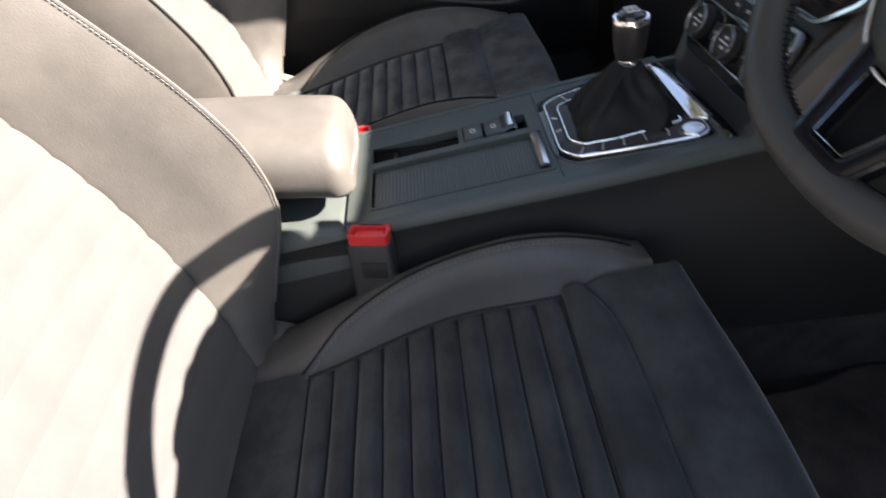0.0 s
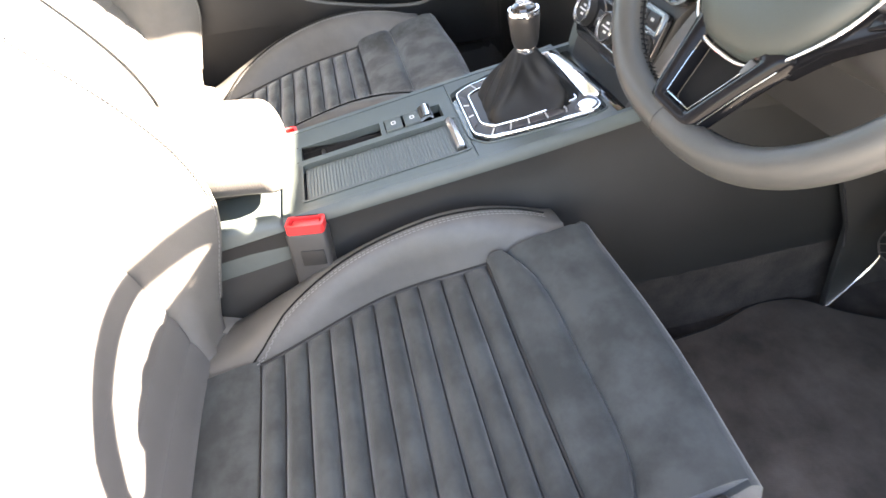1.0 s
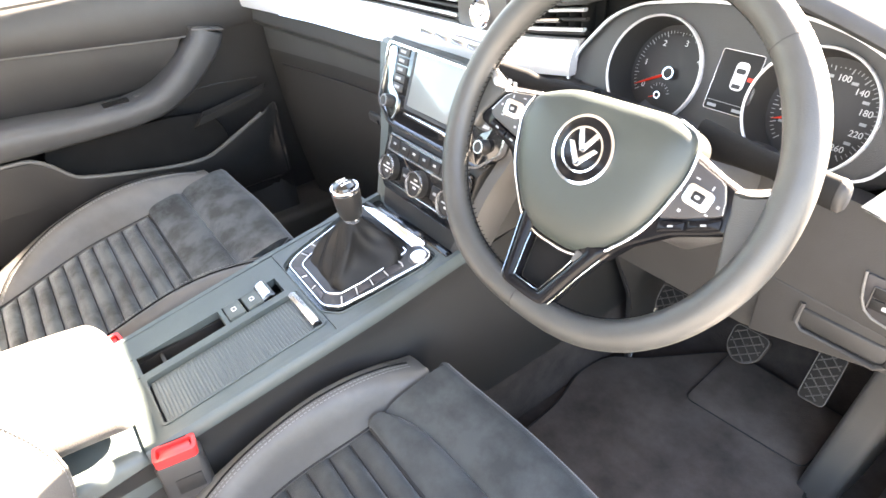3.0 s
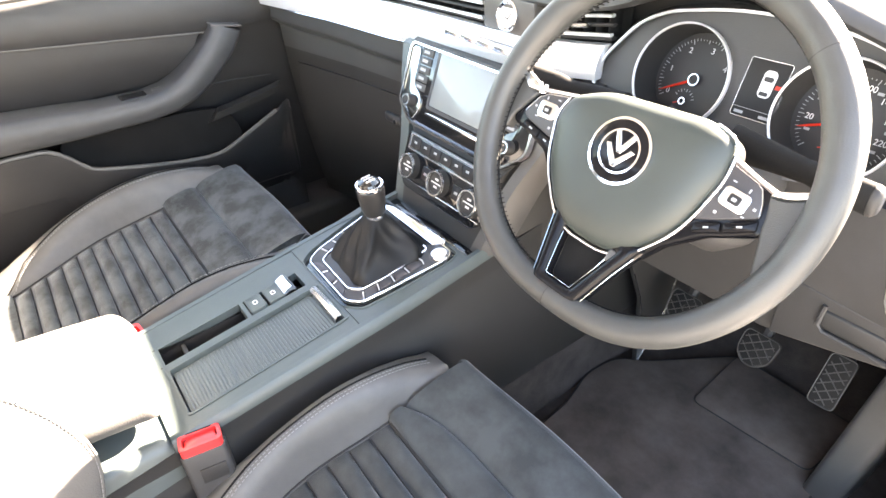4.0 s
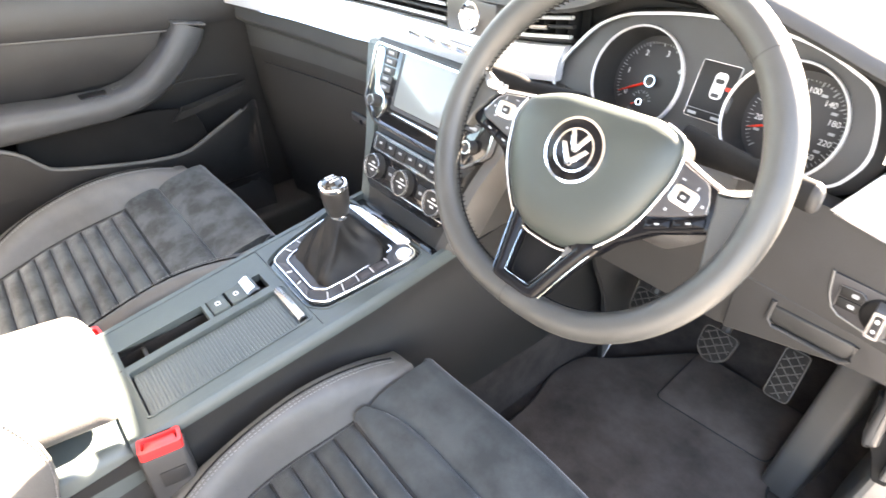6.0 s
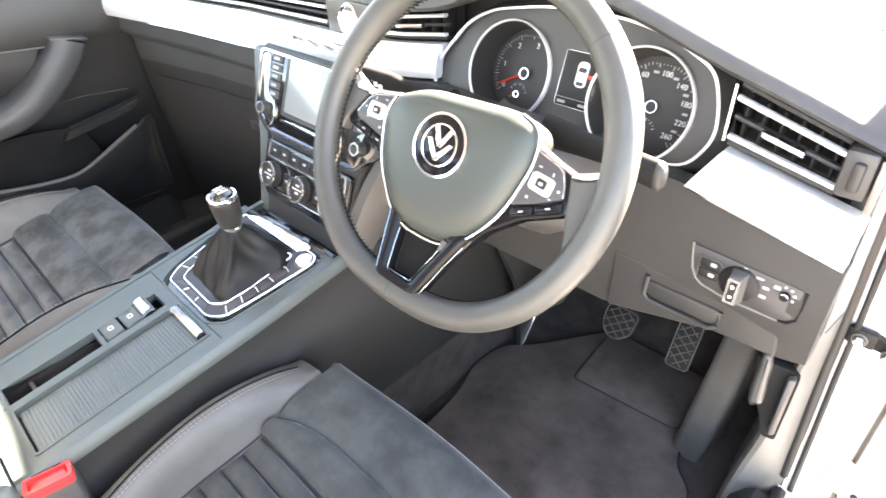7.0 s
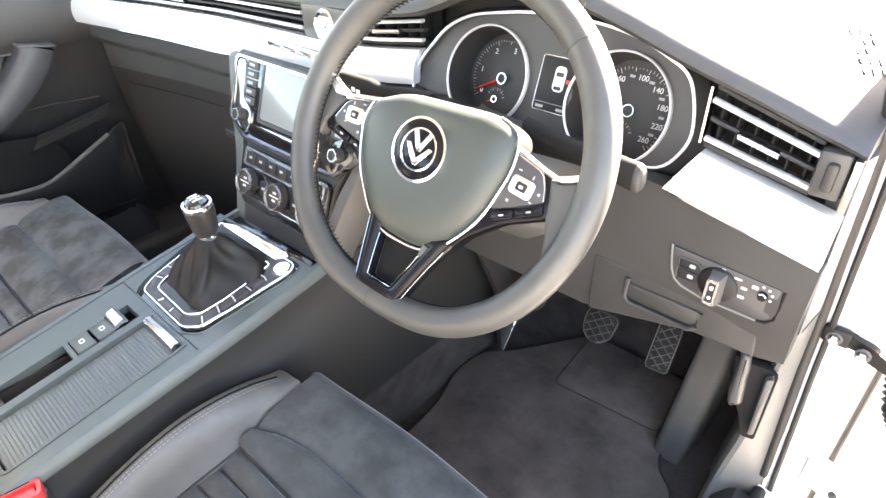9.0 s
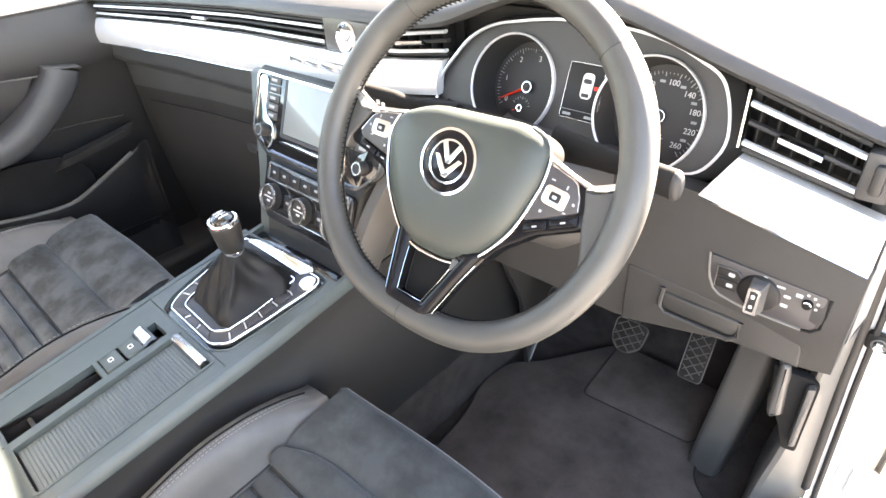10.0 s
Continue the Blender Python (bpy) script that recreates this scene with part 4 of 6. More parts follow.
for y, w in ((0.0095, 0.0120), (-0.004, 0.0165)):
    o = [(-w, y + 0.0075), (-w + 0.0050, y + 0.0085), (0.0, y - 0.0045), (w - 0.0050, y + 0.0085), (w, y + 0.0075), (0.0025, y - 0.0115), (-0.0025, y - 0.0115)]
    part("chevron", prism(o, 0.002, wheel_at(-0.001, -0.0075, 0.0235), 0.0004), CHROME, em)
# spokes and switch pads
def sided(pts, s, r):
    o = [(s * x, y) for x, y in pts]
    return soften(o if s > 0 else o[::-1], r)


SIDES = {
    1: dict(spoke=((0.074, 0.030), (0.118, 0.018), (0.139, 0.012), (0.139, -0.022), (0.122, -0.031), (0.099, -0.043), (0.070, -0.069), (0.053, -0.095), (0.038, -0.088), (0.058, -0.048)),
            root=((0.127, 0.014), (0.140, 0.0145), (0.152, 0.022), (0.168, 0.030), (0.174, -0.060), (0.151, -0.064), (0.1445, -0.042), (0.1400, -0.027), (0.1360, -0.018), (0.1335, -0.006)),
            pad=((0.084, 0.0255), (0.1206, 0.0160), (0.128, 0.004), (0.132, -0.0085), (0.105, -0.0235), (0.084, -0.033)),
            edge=((0.094, 0.0225), (0.117, 0.0168), (0.1225, 0.0135), (0.1285, 0.003), (0.1315, -0.0075)),
            keys=(((0.086, -0.0345), (0.107, -0.0248), (0.109, -0.0330), (0.088, -0.0445)), ((0.1085, -0.0240), (0.1325, -0.0100), (0.1350, -0.0190), (0.1110, -0.0320))),
            wing=((0.086, 0.0310), (0.116, 0.0215), (0.134, 0.0175), (0.145, 0.0222), (0.157, 0.0285), (0.160, 0.0240), (0.149, 0.0170), (0.139, 0.0135), (0.127, 0.0158), (0.112, 0.0195), (0.088, 0.0272)), lean=27, turn=-5),
    -1: dict(spoke=((0.074, 0.028), (0.100, 0.0175), (0.131, 0.0115), (0.153, -0.022), (0.149, -0.029), (0.125, -0.034), (0.096, -0.043), (0.070, -0.069), (0.053, -0.095), (0.038, -0.088), (0.058, -0.048)),
             root=((0.131, 0.011), (0.145, 0.014), (0.168, 0.028), (0.174, -0.034), (0.157, -0.040), (0.153, -0.023)),
             pad=((0.084, 0.0190), (0.118, 0.0125), (0.127, 0.006), (0.138, -0.013), (0.134, -0.0185), (0.100, -0.026), (0.085, -0.0285)),
             edge=((0.092, 0.0175), (0.117, 0.0125), (0.1265, 0.006), (0.1370, -0.0125)),
             keys=(((0.086, -0.0300), (0.106, -0.0268), (0.108, -0.0345), (0.088, -0.0390)), ((0.108, -0.0262), (0.132, -0.0205), (0.134, -0.0285), (0.110, -0.0340))),
             wing=((0.083, 0.0245), (0.105, 0.0205), (0.128, 0.0165), (0.142, 0.0220), (0.155, 0.0270), (0.160, 0.0200), (0.148, 0.0105), (0.134, 0.0112), (0.118, 0.0140), (0.085, 0.0200)), lean=12, turn=2),
}
for s, g in SIDES.items():
    sp = part("spoke", prism(sided(g["spoke"], s, 0.005), 0.016, wheel_at(0, 0, -0.014), 0.004), SPOKE, wheel, "gloss black side spoke")
    part("spoke_root", prism(sided(g["root"], s, 0.004), 0.015, wheel_at(0, 0, -0.0125), 0.0035, seg=3), RIMLEATHER, sp, "leather-covered foot of the spoke")
    pad = part("switch_pad", prism(sided(g["pad"], s, 0.004), 0.005, wheel_at(0, 0, 0.001), 0.0016), BUTTON, sp, "satin black switch pad")
    part("pad_edge", tube([wheel_at(0, 0, 0.0052) @ Vector((s * x, y, 0)) for x, y in g["edge"]], 0.0006, 6), SATIN, pad)
    turn = pose(0, 0, 0, 0, 0, g["turn"])
    part("rocker", prism(rounded(0.0250, 0.0180, 0.0045), 0.004, wheel_at(s * 0.108, -0.003, 0.005) @ turn, 0.0016), SATIN, sp, "silver square rocker switch")
    part("rocker_centre", prism(rounded(0.0110, 0.0085, 0.002), 0.0022, wheel_at(s * 0.108, -0.003, 0.0078) @ turn, 0.0008), DISPLAY, sp)
    part("rocker_mark", prism(rounded(0.0045, 0.0030, 0.001), 0.0004, wheel_at(s * 0.108, -0.003, 0.0100) @ turn), GREYPRINT, sp)
    t = bmesh.new()
    for x, y, w, h in ((0.100, 0.0110, 0.0036, 0.0014), (0.115, 0.0085, 0.0014, 0.0036), (0.1255, -0.0035, 0.0024, 0.0024), (0.120, -0.0130, 0.0030, 0.0014), (0.098, -0.0190, 0.0026, 0.0026), (0.091, -0.0030, 0.0024, 0.0016)):
        box((0, 0, 0), (w, h, 0.0005), 0, m=wheel_at(s * x, y, 0.0064) @ turn, bm=t)
    part("switch_marks", t, GREYPRINT, pad)
    for o in g["keys"]:
        bt = part("lower_button", prism(sided(o, s, 0.002), 0.006, wheel_at(0, 0, -0.001), 0.0015), SPOKE, sp)
        part("lower_mark", box((0, 0, 0), (0.0046, 0.0016, 0.0005), 0, m=wheel_at(s * sum(q[0] for q in o) / 4, sum(q[1] for q in o) / 4, 0.0052) @ pose(0, 0, 0, 0, 0, g["lean"] * s)), GREYPRINT, bt)
    part("spoke_trim", prism(sided(g["wing"], s, 0.003), 0.005, wheel_at(0, 0, 0.0005), 0.0015), SATIN, sp, "satin chrome spoke wing")
# lower spoke, forked round a slot
lo_o = soften([(-0.046, -0.070), (0.060, -0.070), (0.044, -0.108), (0.028, -0.153), (-0.027, -0.153), (-0.037, -0.108)], 0.007)
lo_i = soften([(-0.023, -0.088), (0.035, -0.088), (0.027, -0.108), (0.0150, -0.139), (-0.0155, -0.139), (-0.0200, -0.108)], 0.004)
FORK = WM @ pose(0, -0.083, -0.012, -7, 0, 0) @ Matrix.Translation((0, 0.083, 0))
mids = [[((1 - f) * a[0] + f * b[0], (1 - f) * a[1] + f * b[1], h) for a, b in zip(lo_o, lo_i)] for f, h in ((0.0, 0.0), (0.0, 0.010), (0.18, 0.0150), (0.5, 0.0172), (0.82, 0.0150), (1.0, 0.010), (1.0, 0.0))]
lo = part("lower_spoke", loft([[FORK @ Vector(p) for p in m] for m in mids], caps=False, loop=True), SPOKE, wheel, "gloss black forked lower spoke", 60)
part("fork_back", prism(lo_i, 0.003, FORK @ Matrix.Translation((0, 0, -0.004))), HOLLOW, lo)
part("fork_edge", tube([FORK @ Vector((x, y, 0.0125)) for x, y in ((-0.0215, -0.096), (-0.0200, -0.110), (-0.0158, -0.1385), (0.0152, -0.1385), (0.0265, -0.110), (0.0310, -0.097))], 0.0006, 6), FACEPLATE, lo)
for pts in (((-0.0425, -0.082), (-0.037, -0.108), (-0.0285, -0.148), (-0.022, -0.1525)), ((0.054, -0.084), (0.044, -0.108), (0.030, -0.148), (0.024, -0.1525))):
    part("fork_edge", tube([FORK @ Vector((x, y, 0.0118)) for x, y in pts], 0.0006, 6), FACEPLATE, lo)
part("fork_clip", box((0.036, -0.092, 0.0125), (0.011, 0.012, 0.005), 0.0015, m=FORK), SILVERDARK, lo, "satin grey clip")
part("hub", lathe([(0.0, -0.075), (0.040, -0.075), (0.046, -0.035), (0.0, -0.035)], HUBM, 24), DARK, wheel)

col = thing("steering_column", (0.356, 0.19, 0.61), "grey-black steering column shroud with two stalks", "steering column")
rings = []
for y, w, z0, z1 in ((0.130, 0.052, 0.612, 0.662), (0.145, 0.068, 0.588, 0.672), (0.20, 0.090, 0.548, 0.668), (0.29, 0.094, 0.520, 0.645)):
    rings.append([(0.356 + x, y, z) for x, z in soften([(-w * 0.86, z0 + 0.02), (-w * 0.6, z0), (w * 0.6, z0), (w * 0.86, z0 + 0.02), (w, z1 - 0.024), (w * 0.86, z1), (-w * 0.86, z1), (-w, z1 - 0.024)], 0.012, 3)])
part("shroud", loft(rings), PLASTIC, col, "", 60)
lg = part("ledge", loft([[(x, 0.263 + d, 0.658 - 0.05 * (x - 0.32)), (x, 0.232 + d, 0.650 - 0.05 * (x - 0.32)), (x, 0.230 + d, 0.646 - 0.05 * (x - 0.32)), (x, 0.263 + d, 0.650 - 0.05 * (x - 0.32))] for x, d in ((0.285, 0.010), (0.300, 0.002), (0.37, 0.0), (0.440, 0.002), (0.455, 0.010))]), PLASTIC, col, "grey ledge between column and dials")
part("mark", box((0.382, 0.246, 0.6512), (0.008, 0.004, 0.0006), 0, m=pose(0, 0, 0, 0, 0, 0)), GREYPRINT, lg)
for s, y, z, reach in ((-1, 0.172, 0.686, 0.020), (1, 0.178, 0.688, 0.033)):
    rise = 0.13 if s < 0 else 0.0
    oval = lambda x, d, h, g: [(0.356 + s * x, y - d * (1.9 if s < 0 else 1) + g * math.cos(k * math.pi / 10), z + rise * (x - 0.06) + h * math.sin(k * math.pi / 10)) for k in range(20)]
    sk = part("stalk", loft([oval(*p) for p in ((0.06, 0.0, 0.017, 0.012), (0.085 + 0.5 * reach, 0.004, 0.013, 0.010), (0.10 + reach, 0.008, 0.010, 0.008), (0.108 + reach, 0.009, 0.0115, 0.009), (0.116 + reach, 0.010, 0.0130, 0.0095), (0.152 + reach, 0.016, 0.0135, 0.0095))]), HOLLOW, col, "", 60)
    part("stalk_cap", loft([oval(*p) for p in ((0.1523 + reach, 0.016, 0.0136, 0.0096), (0.156 + reach, 0.017, 0.0130, 0.0093), (0.159 + reach, 0.0173, 0.0095, 0.006))]), KNEEPLASTIC, sk, "dark grey end cap", 60)
    t = bmesh.new()
    for k in range(3):
        box((0.356 + s * (0.122 + reach + 0.008 * k), y - (0.034 if s < 0 else 0.0215), z + rise * (0.07 + reach) + 0.002 * (k - 1)), (0.005, 0.001, 0.006 - 0.001 * k), 0, bm=t)
    part("mark", t, WHITE, sk)


# ---- dashboard ----
def face_flat(x):
    return lerp(x, [(-0.72, 0.160), (-0.60, 0.185), (-0.45, 0.215), (-0.25, 0.240), (0.0, 0.248), (0.5, 0.252), (0.72, 0.246)])


def face_y(x):
    """The front of the trim, which turns in towards the dials."""
    return face_flat(x) + lerp(x, [(0.06, 0.0), (0.12, 0.012), (0.172, 0.034), (0.205, 0.034), (0.26, 0.0)])


ZU = [(-0.72, 0.685), (-0.26, 0.692), (0.0, 0.695), (0.21, 0.703), (0.53, 0.689), (0.69, 0.658)]
ZL = [(-0.72, 0.640), (-0.26, 0.636), (0.0, 0.655), (0.21, 0.660), (0.53, 0.644), (0.69, 0.615)]
LIP = [(-0.72, 0.728), (-0.26, 0.748), (0.1, 0.758), (0.17, 0.766), (0.21, 0.774), (0.25, 0.790), (0.30, 0.808), (0.35, 0.816), (0.40, 0.812), (0.445, 0.803), (0.49, 0.788), (0.53, 0.772), (0.57, 0.758), (0.61, 0.747), (0.65, 0.735), (0.69, 0.722)]
UND = [(-0.72, 0.716), (-0.26, 0.730), (0.1, 0.741), (0.17, 0.748), (0.21, 0.757), (0.25, 0.774), (0.30, 0.791), (0.35, 0.799), (0.40, 0.796), (0.445, 0.788), (0.49, 0.774), (0.53, 0.758), (0.552, 0.750), (0.58, 0.742), (0.665, 0.718), (0.69, 0.711)]


def lip_at(x):
    """Top and underside of the pad's front edge, how far it is hood, and where the edge stands."""
    h = max(0.0, min(1.0, (smooth(x, LIP) - 0.755) / 0.05))
    q = x + 0.028 * h
    h = max(0.0, min(1.0, (smooth(q, LIP) - 0.755) / 0.05))
    return smooth(q, LIP) - 0.0105 * h, smooth(q, UND) - 0.0105 * h, h, face_flat(x) - 0.002 + 0.030 * h


dash = thing("dashboard", (0, 0.4, 0.5), "dark soft-touch dashboard with brushed silver trim", "dashboard")
rings = []
for k in range(72):
    x = -0.72 + 1.405 * k / 71
    fy, (l_, u_, hood, f) = face_flat(x), lip_at(x)
    rings.append([(x, fy + 0.10, u_), (x, f + 0.016, u_), (x, f + 0.004, u_ + 0.001), (x, f, u_ + 0.006), (x, f + 0.002, l_ - 0.004), (x, f + 0.010, l_ + 0.002), (x, f + 0.05, l_ + 0.020 + 0.002 * hood), (x, f + 0.16, 0.5 * (l_ + 0.80) + 0.020), (x, 0.60, 0.80), (x, 0.95, 0.785), (x, 0.95, 0.70), (x, fy + 0.12, 0.70)])
part("upper_pad", loft(rings), DASHPAD, dash, "dark soft upper pad with a hood over the dials", 50)
rings = []
for k in range(60):
    x = -0.70 + 1.38 * k / 59
    rec = 0.352 if 0.15 < x < 0.56 else face_y(x) + 0.045
    rings.append([(x, rec, 0.50 if x > 0.15 else 0.46), (x, rec, lerp(x, UND) - 0.002), (x, 0.94, 0.70), (x, 0.94, 0.46)])
part("carrier", loft(rings), DARK, dash)


def strip(x0, x1, name, mat, label, zu=ZU, zl=ZL, out=0.0, n=24, bulge=0.006, slant=0.0):
    def up(u, v):
        x = x0 + (x1 - x0) * u + slant * v * (1 - u)
        return (x, face_y(x) - out - bulge * (1 - (2 * v - 1) ** 2) - 0.012 * (1 - v), lerp(x, zl) + (lerp(x, zu) - lerp(x, zl)) * v)

    return part(name, sheet(up, lambda u, v: (up(u, v)[0], up(u, v)[1] + 0.014, up(u, v)[2]), n, 6), mat, dash, label)


def bar(x0, x1, zf, mat, parent, name, r=0.0022, dy=0.0, n=16, flat=1.0):
    rings = []
    for k in range(n + 1):
        x = x0 + (x1 - x0) * k / n
        y, z = face_y(x) + dy, zf(x)
        rings.append([(x, y + 1.6 * r * math.cos(p), z + flat * r * math.sin(p)) for p in [2 * math.pi * j / 8 for j in range(8)]])
    return part(name, loft(rings), mat, parent)


strip(-0.70, 0.170, "trim_strip", TRIM, "brushed silver dashboard trim")
strip(0.536, 0.684, "trim_strip", TRIM, "brushed silver dashboard trim", n=10, slant=0.024)
for x0, x1 in ((-0.70, -0.17), (0.540, 0.684)):
    bar(x0, x1, lambda x: lerp(x, ZL) - 0.001, CHROME, dash, "trim_edge", 0.0018, -0.010)


def vent(x0, x1, label, fins):
    zt0, zt1, zb0, zb1 = lerp(x0, UND) - 0.004, lerp(x1, UND) - 0.004, lerp(x0, ZU) + 0.006, lerp(x1, ZU) + 0.007
    top, low = (lambda x: zt0 + (zt1 - zt0) * (x - x0) / (x1 - x0)), (lambda x: zb0 + (zb1 - zb0) * (x - x0) / (x1 - x0))
    v = part("air_vent", sheet(lambda u, w: (x0 + (x1 - x0) * u, face_y(x0 + (x1 - x0) * u) + 0.040, low(x0 + (x1 - x0) * u) - 0.004 + (top(x0 + (x1 - x0) * u) - low(x0 + (x1 - x0) * u) + 0.008) * w), lambda u, w: (x0 + (x1 - x0) * u, face_y(x0 + (x1 - x0) * u) + 0.044, low(x0 + (x1 - x0) * u) - 0.004 + (top(x0 + (x1 - x0) * u) - low(x0 + (x1 - x0) * u) + 0.008) * w), 8, 1), HOLLOW, dash, label)
    n = 20 if x1 - x0 > 0.3 else 8
    for q, mat, r in ((0.0, DARK, 0.003), (0.14, TRIM, 0.0026), (0.46, DARK, 0.0026), (0.80, TRIM, 0.0026), (1.0, DARK, 0.0026)):
        bar(x0, x1, lambda x, q=q: low(x) + (top(x) - low(x)) * q, mat, v, "slat", r, 0.010 if mat is DARK else 0.005, n)
    f = None
    for k in range(fins):
        x = x0 + (x1 - x0) * (k + 0.5) / fins
        if f is None:
            f = part("fin", box((0, 0, 0), (0.0018, 0.024, 0.040), 0.0004), HOLLOW, v)
            f.matrix_basis = Matrix.Translation((x, face_y(x) + 0.022, 0.5 * (low(x) + top(x))))
        else:
            repeat("fin", f, Matrix.Translation((x, face_y(x) + 0.022, 0.5 * (low(x) + top(x)))), v)
    xm = 0.5 * (x0 + x1)
    bar(xm - 0.018, xm + 0.018, lambda x: low(x) + 0.47 * (top(x) - low(x)), SATIN, v, "slider", 0.0032, 0.002, 6)
    return v


vent(-0.69, -0.034, "full-width air vent with chrome slats", 30)
vent(0.084, 0.174, "air vent with chrome slats", 6)
vr = vent(0.560, 0.653, "air vent with chrome slats", 6)
part("vent_dial", box((0.665, face_y(0.665) + 0.006, 0.696), (0.024, 0.02, 0.042), 0.004, m=None), PLASTIC, vr)
part("vent_wheel", box((0.666, face_y(0.67) - 0.005, 0.696), (0.009, 0.008, 0.026), 0.003), DARK, vr)
part("vent_end", loft([[(x, face_y(x) - 0.004 + d, z) for x, d in ((0.549, 0.034), (0.5575, 0.001), (0.5590, 0.002), (0.552, 0.036))] for z in (0.694, 0.71, 0.746)]), FACEPLATE, vr)
part("vent_end", loft([[(x, face_y(x) - 0.006 + d, z) for x, d in ((0.679, 0), (0.684, 0), (0.684, 0.03), (0.679, 0.03))] for z in (0.668, 0.69, 0.715)]), CHROME, vr)


def pad_z(x, y):
    """Height of the upper pad behind its front edge."""
    l_, u_, hood, f = lip_at(x)
    return lerp(y, [(f + 0.010, l_ + 0.002), (f + 0.05, l_ + 0.020 + 0.002 * hood), (f + 0.16, 0.5 * (l_ + 0.80) + 0.020), (0.60, 0.80), (0.95, 0.785)])


# demister slots in the end of the pad
for i in range(3):
    for k in range(5):
        x, y = 0.6275 + 0.0068 * i + 0.0062 * k, 0.361 + 0.0040 * i - 0.0108 * k
        dx, dy = (pad_z(x + 0.004, y) - pad_z(x - 0.004, y)) / 0.008, (pad_z(x, y + 0.004) - pad_z(x, y - 0.004)) / 0.008
        ny = Vector((0.5, -0.866, 0.5 * dx - 0.866 * dy)).normalized()
        nz = Vector((-dx, -dy, 1)).normalized()
        nx = ny.cross(nz).normalized()
        part("demist_slot", prism(rounded(0.0024, 0.0092, 0.0010, 3), 0.0022, axes((x, y, pad_z(x, y) - 0.0010), nx, ny, nz)), SILVERDARK, dash, "grey slot" if i + k == 0 else "")
# clock between the vents
ck = part("clock_panel", box((0.025, face_y(0) + 0.008, 0.720), (0.104, 0.02, 0.048), 0.003), SILVERDARK, dash, "satin plate with a round analogue clock")
CM = axes((0.028, face_y(0) - 0.003, 0.7205), Vector((1, 0, 0)), Vector((0, 0.2, 0.98)), Vector((0, -0.98, 0.2)))
part("clock_ring", lathe([(0.015, 0), (0.0205, 0), (0.0205, 0.004), (0.018, 0.006), (0.015, 0.003)], CM, 36), CHROME, ck)
part("clock_face", lathe([(0, 0), (0.0162, 0), (0.0162, 0.001), (0, 0.001)], CM, 36), WHITE, ck, "white clock face")
part("clock_hand", box((0.003, 0.003, 0.0015), (0.0012, 0.011, 0.0005), 0, m=CM @ pose(0, 0, 0, 0, 0, -40), bm=box((-0.004, 0, 0.0015), (0.0012, 0.008, 0.0005), 0, m=CM @ pose(0, 0, 0, 0, 0, 70))), DARK, ck)
# strip of switches over the screen
hz = part("switch_strip", box((-0.02, face_y(0) - 0.013, 0.679), (0.165, 0.016, 0.012), 0.005, 3), SATIN, dash, "slim row of silver switches")
for k in range(4):
    part("switch", box((-0.078 + 0.039 * k, face_y(0) - 0.0215, 0.679), (0.036, 0.004, 0.009), 0.001), SATIN, hz)
# lower panels
KNEE = [(0.155, 0.455), (0.30, 0.455), (0.47, 0.455), (0.60, 0.490), (0.66, 0.492), (0.69, 0.500)]
part("knee_panel", sheet(lambda u, v: (0.155 + 0.531 * u, face_flat(0.155 + 0.531 * u) - 0.004 - 0.010 * math.sin(math.pi * v), lerp(0.155 + 0.531 * u, KNEE) + (lerp(0.155 + 0.531 * u, ZL) - 0.003 - lerp(0.155 + 0.531 * u, KNEE)) * v), lambda u, v: (0.155 + 0.531 * u, face_flat(0.155 + 0.531 * u) + 0.020, lerp(0.155 + 0.531 * u, KNEE) + (lerp(0.155 + 0.531 * u, ZL) - 0.003 - lerp(0.155 + 0.531 * u, KNEE)) * v), 24, 8), KNEEPLASTIC, dash, "grey-black knee panel under the steering column")
part("underside", sheet(lambda u, v: (0.155 + 0.52 * u, 0.27 + 0.5 * v, lerp(0.155 + 0.52 * u, KNEE) + 0.01 + 0.02 * v), lambda u, v: (0.155 + 0.52 * u, 0.27 + 0.5 * v, lerp(0.155 + 0.52 * u, KNEE) + 0.02 + 0.03 * v), 8, 2), DARK, dash)
part("fuse_cover", prism(soften([(0.478, 0.462), (0.600, 0.4935), (0.660, 0.4955), (0.657, 0.524), (0.648, 0.5295), (0.600, 0.5325), (0.478, 0.540)], [0.004, 0.004, 0.002, 0.008, 0.008, 0.01, 0.004]), 0.0075, axes((0, 0.2445, 0), Vector((1, 0, 0)), Vector((0, 0, 1)), Vector((0, -1, 0))), 0.0022, seg=3), KNEEPLASTIC, dash, "grey-black fuse cover below the light switch")
tray = part("coin_tray", box((0.562, 0.2385, 0.512), (0.080, 0.009, 0.022), 0.003, 3, m=None), GLOVE, dash, "dark storage tray flap")
t = bmesh.new()
tube([(0.521, 0.236, 0.528), (0.521, 0.2335, 0.505), (0.528, 0.2325, 0.499), (0.595, 0.2325, 0.499), (0.602, 0.2335, 0.505), (0.602, 0.236, 0.522)], 0.0030, 8, bm=t)
part("tray_lip", t, KNEEPLASTIC, tray)
# passenger side
def lower_left(u, v, d=0.0):
    x = -0.70 + 0.535 * u
    z = 0.14 + (lerp(x, ZL) - 0.003 - 0.14) * v
    edge = 0.945 - 0.035 * u - 0.9 * max(0.0, (u - 0.84) / 0.15) ** 3
    s = min(1.0, max(0.0, (edge - v) / 0.05))
    return (x, face_y(x) + 0.006 + 0.05 * (1 - v) ** 2 + 0.024 * s * s * (3 - 2 * s) + d, z)


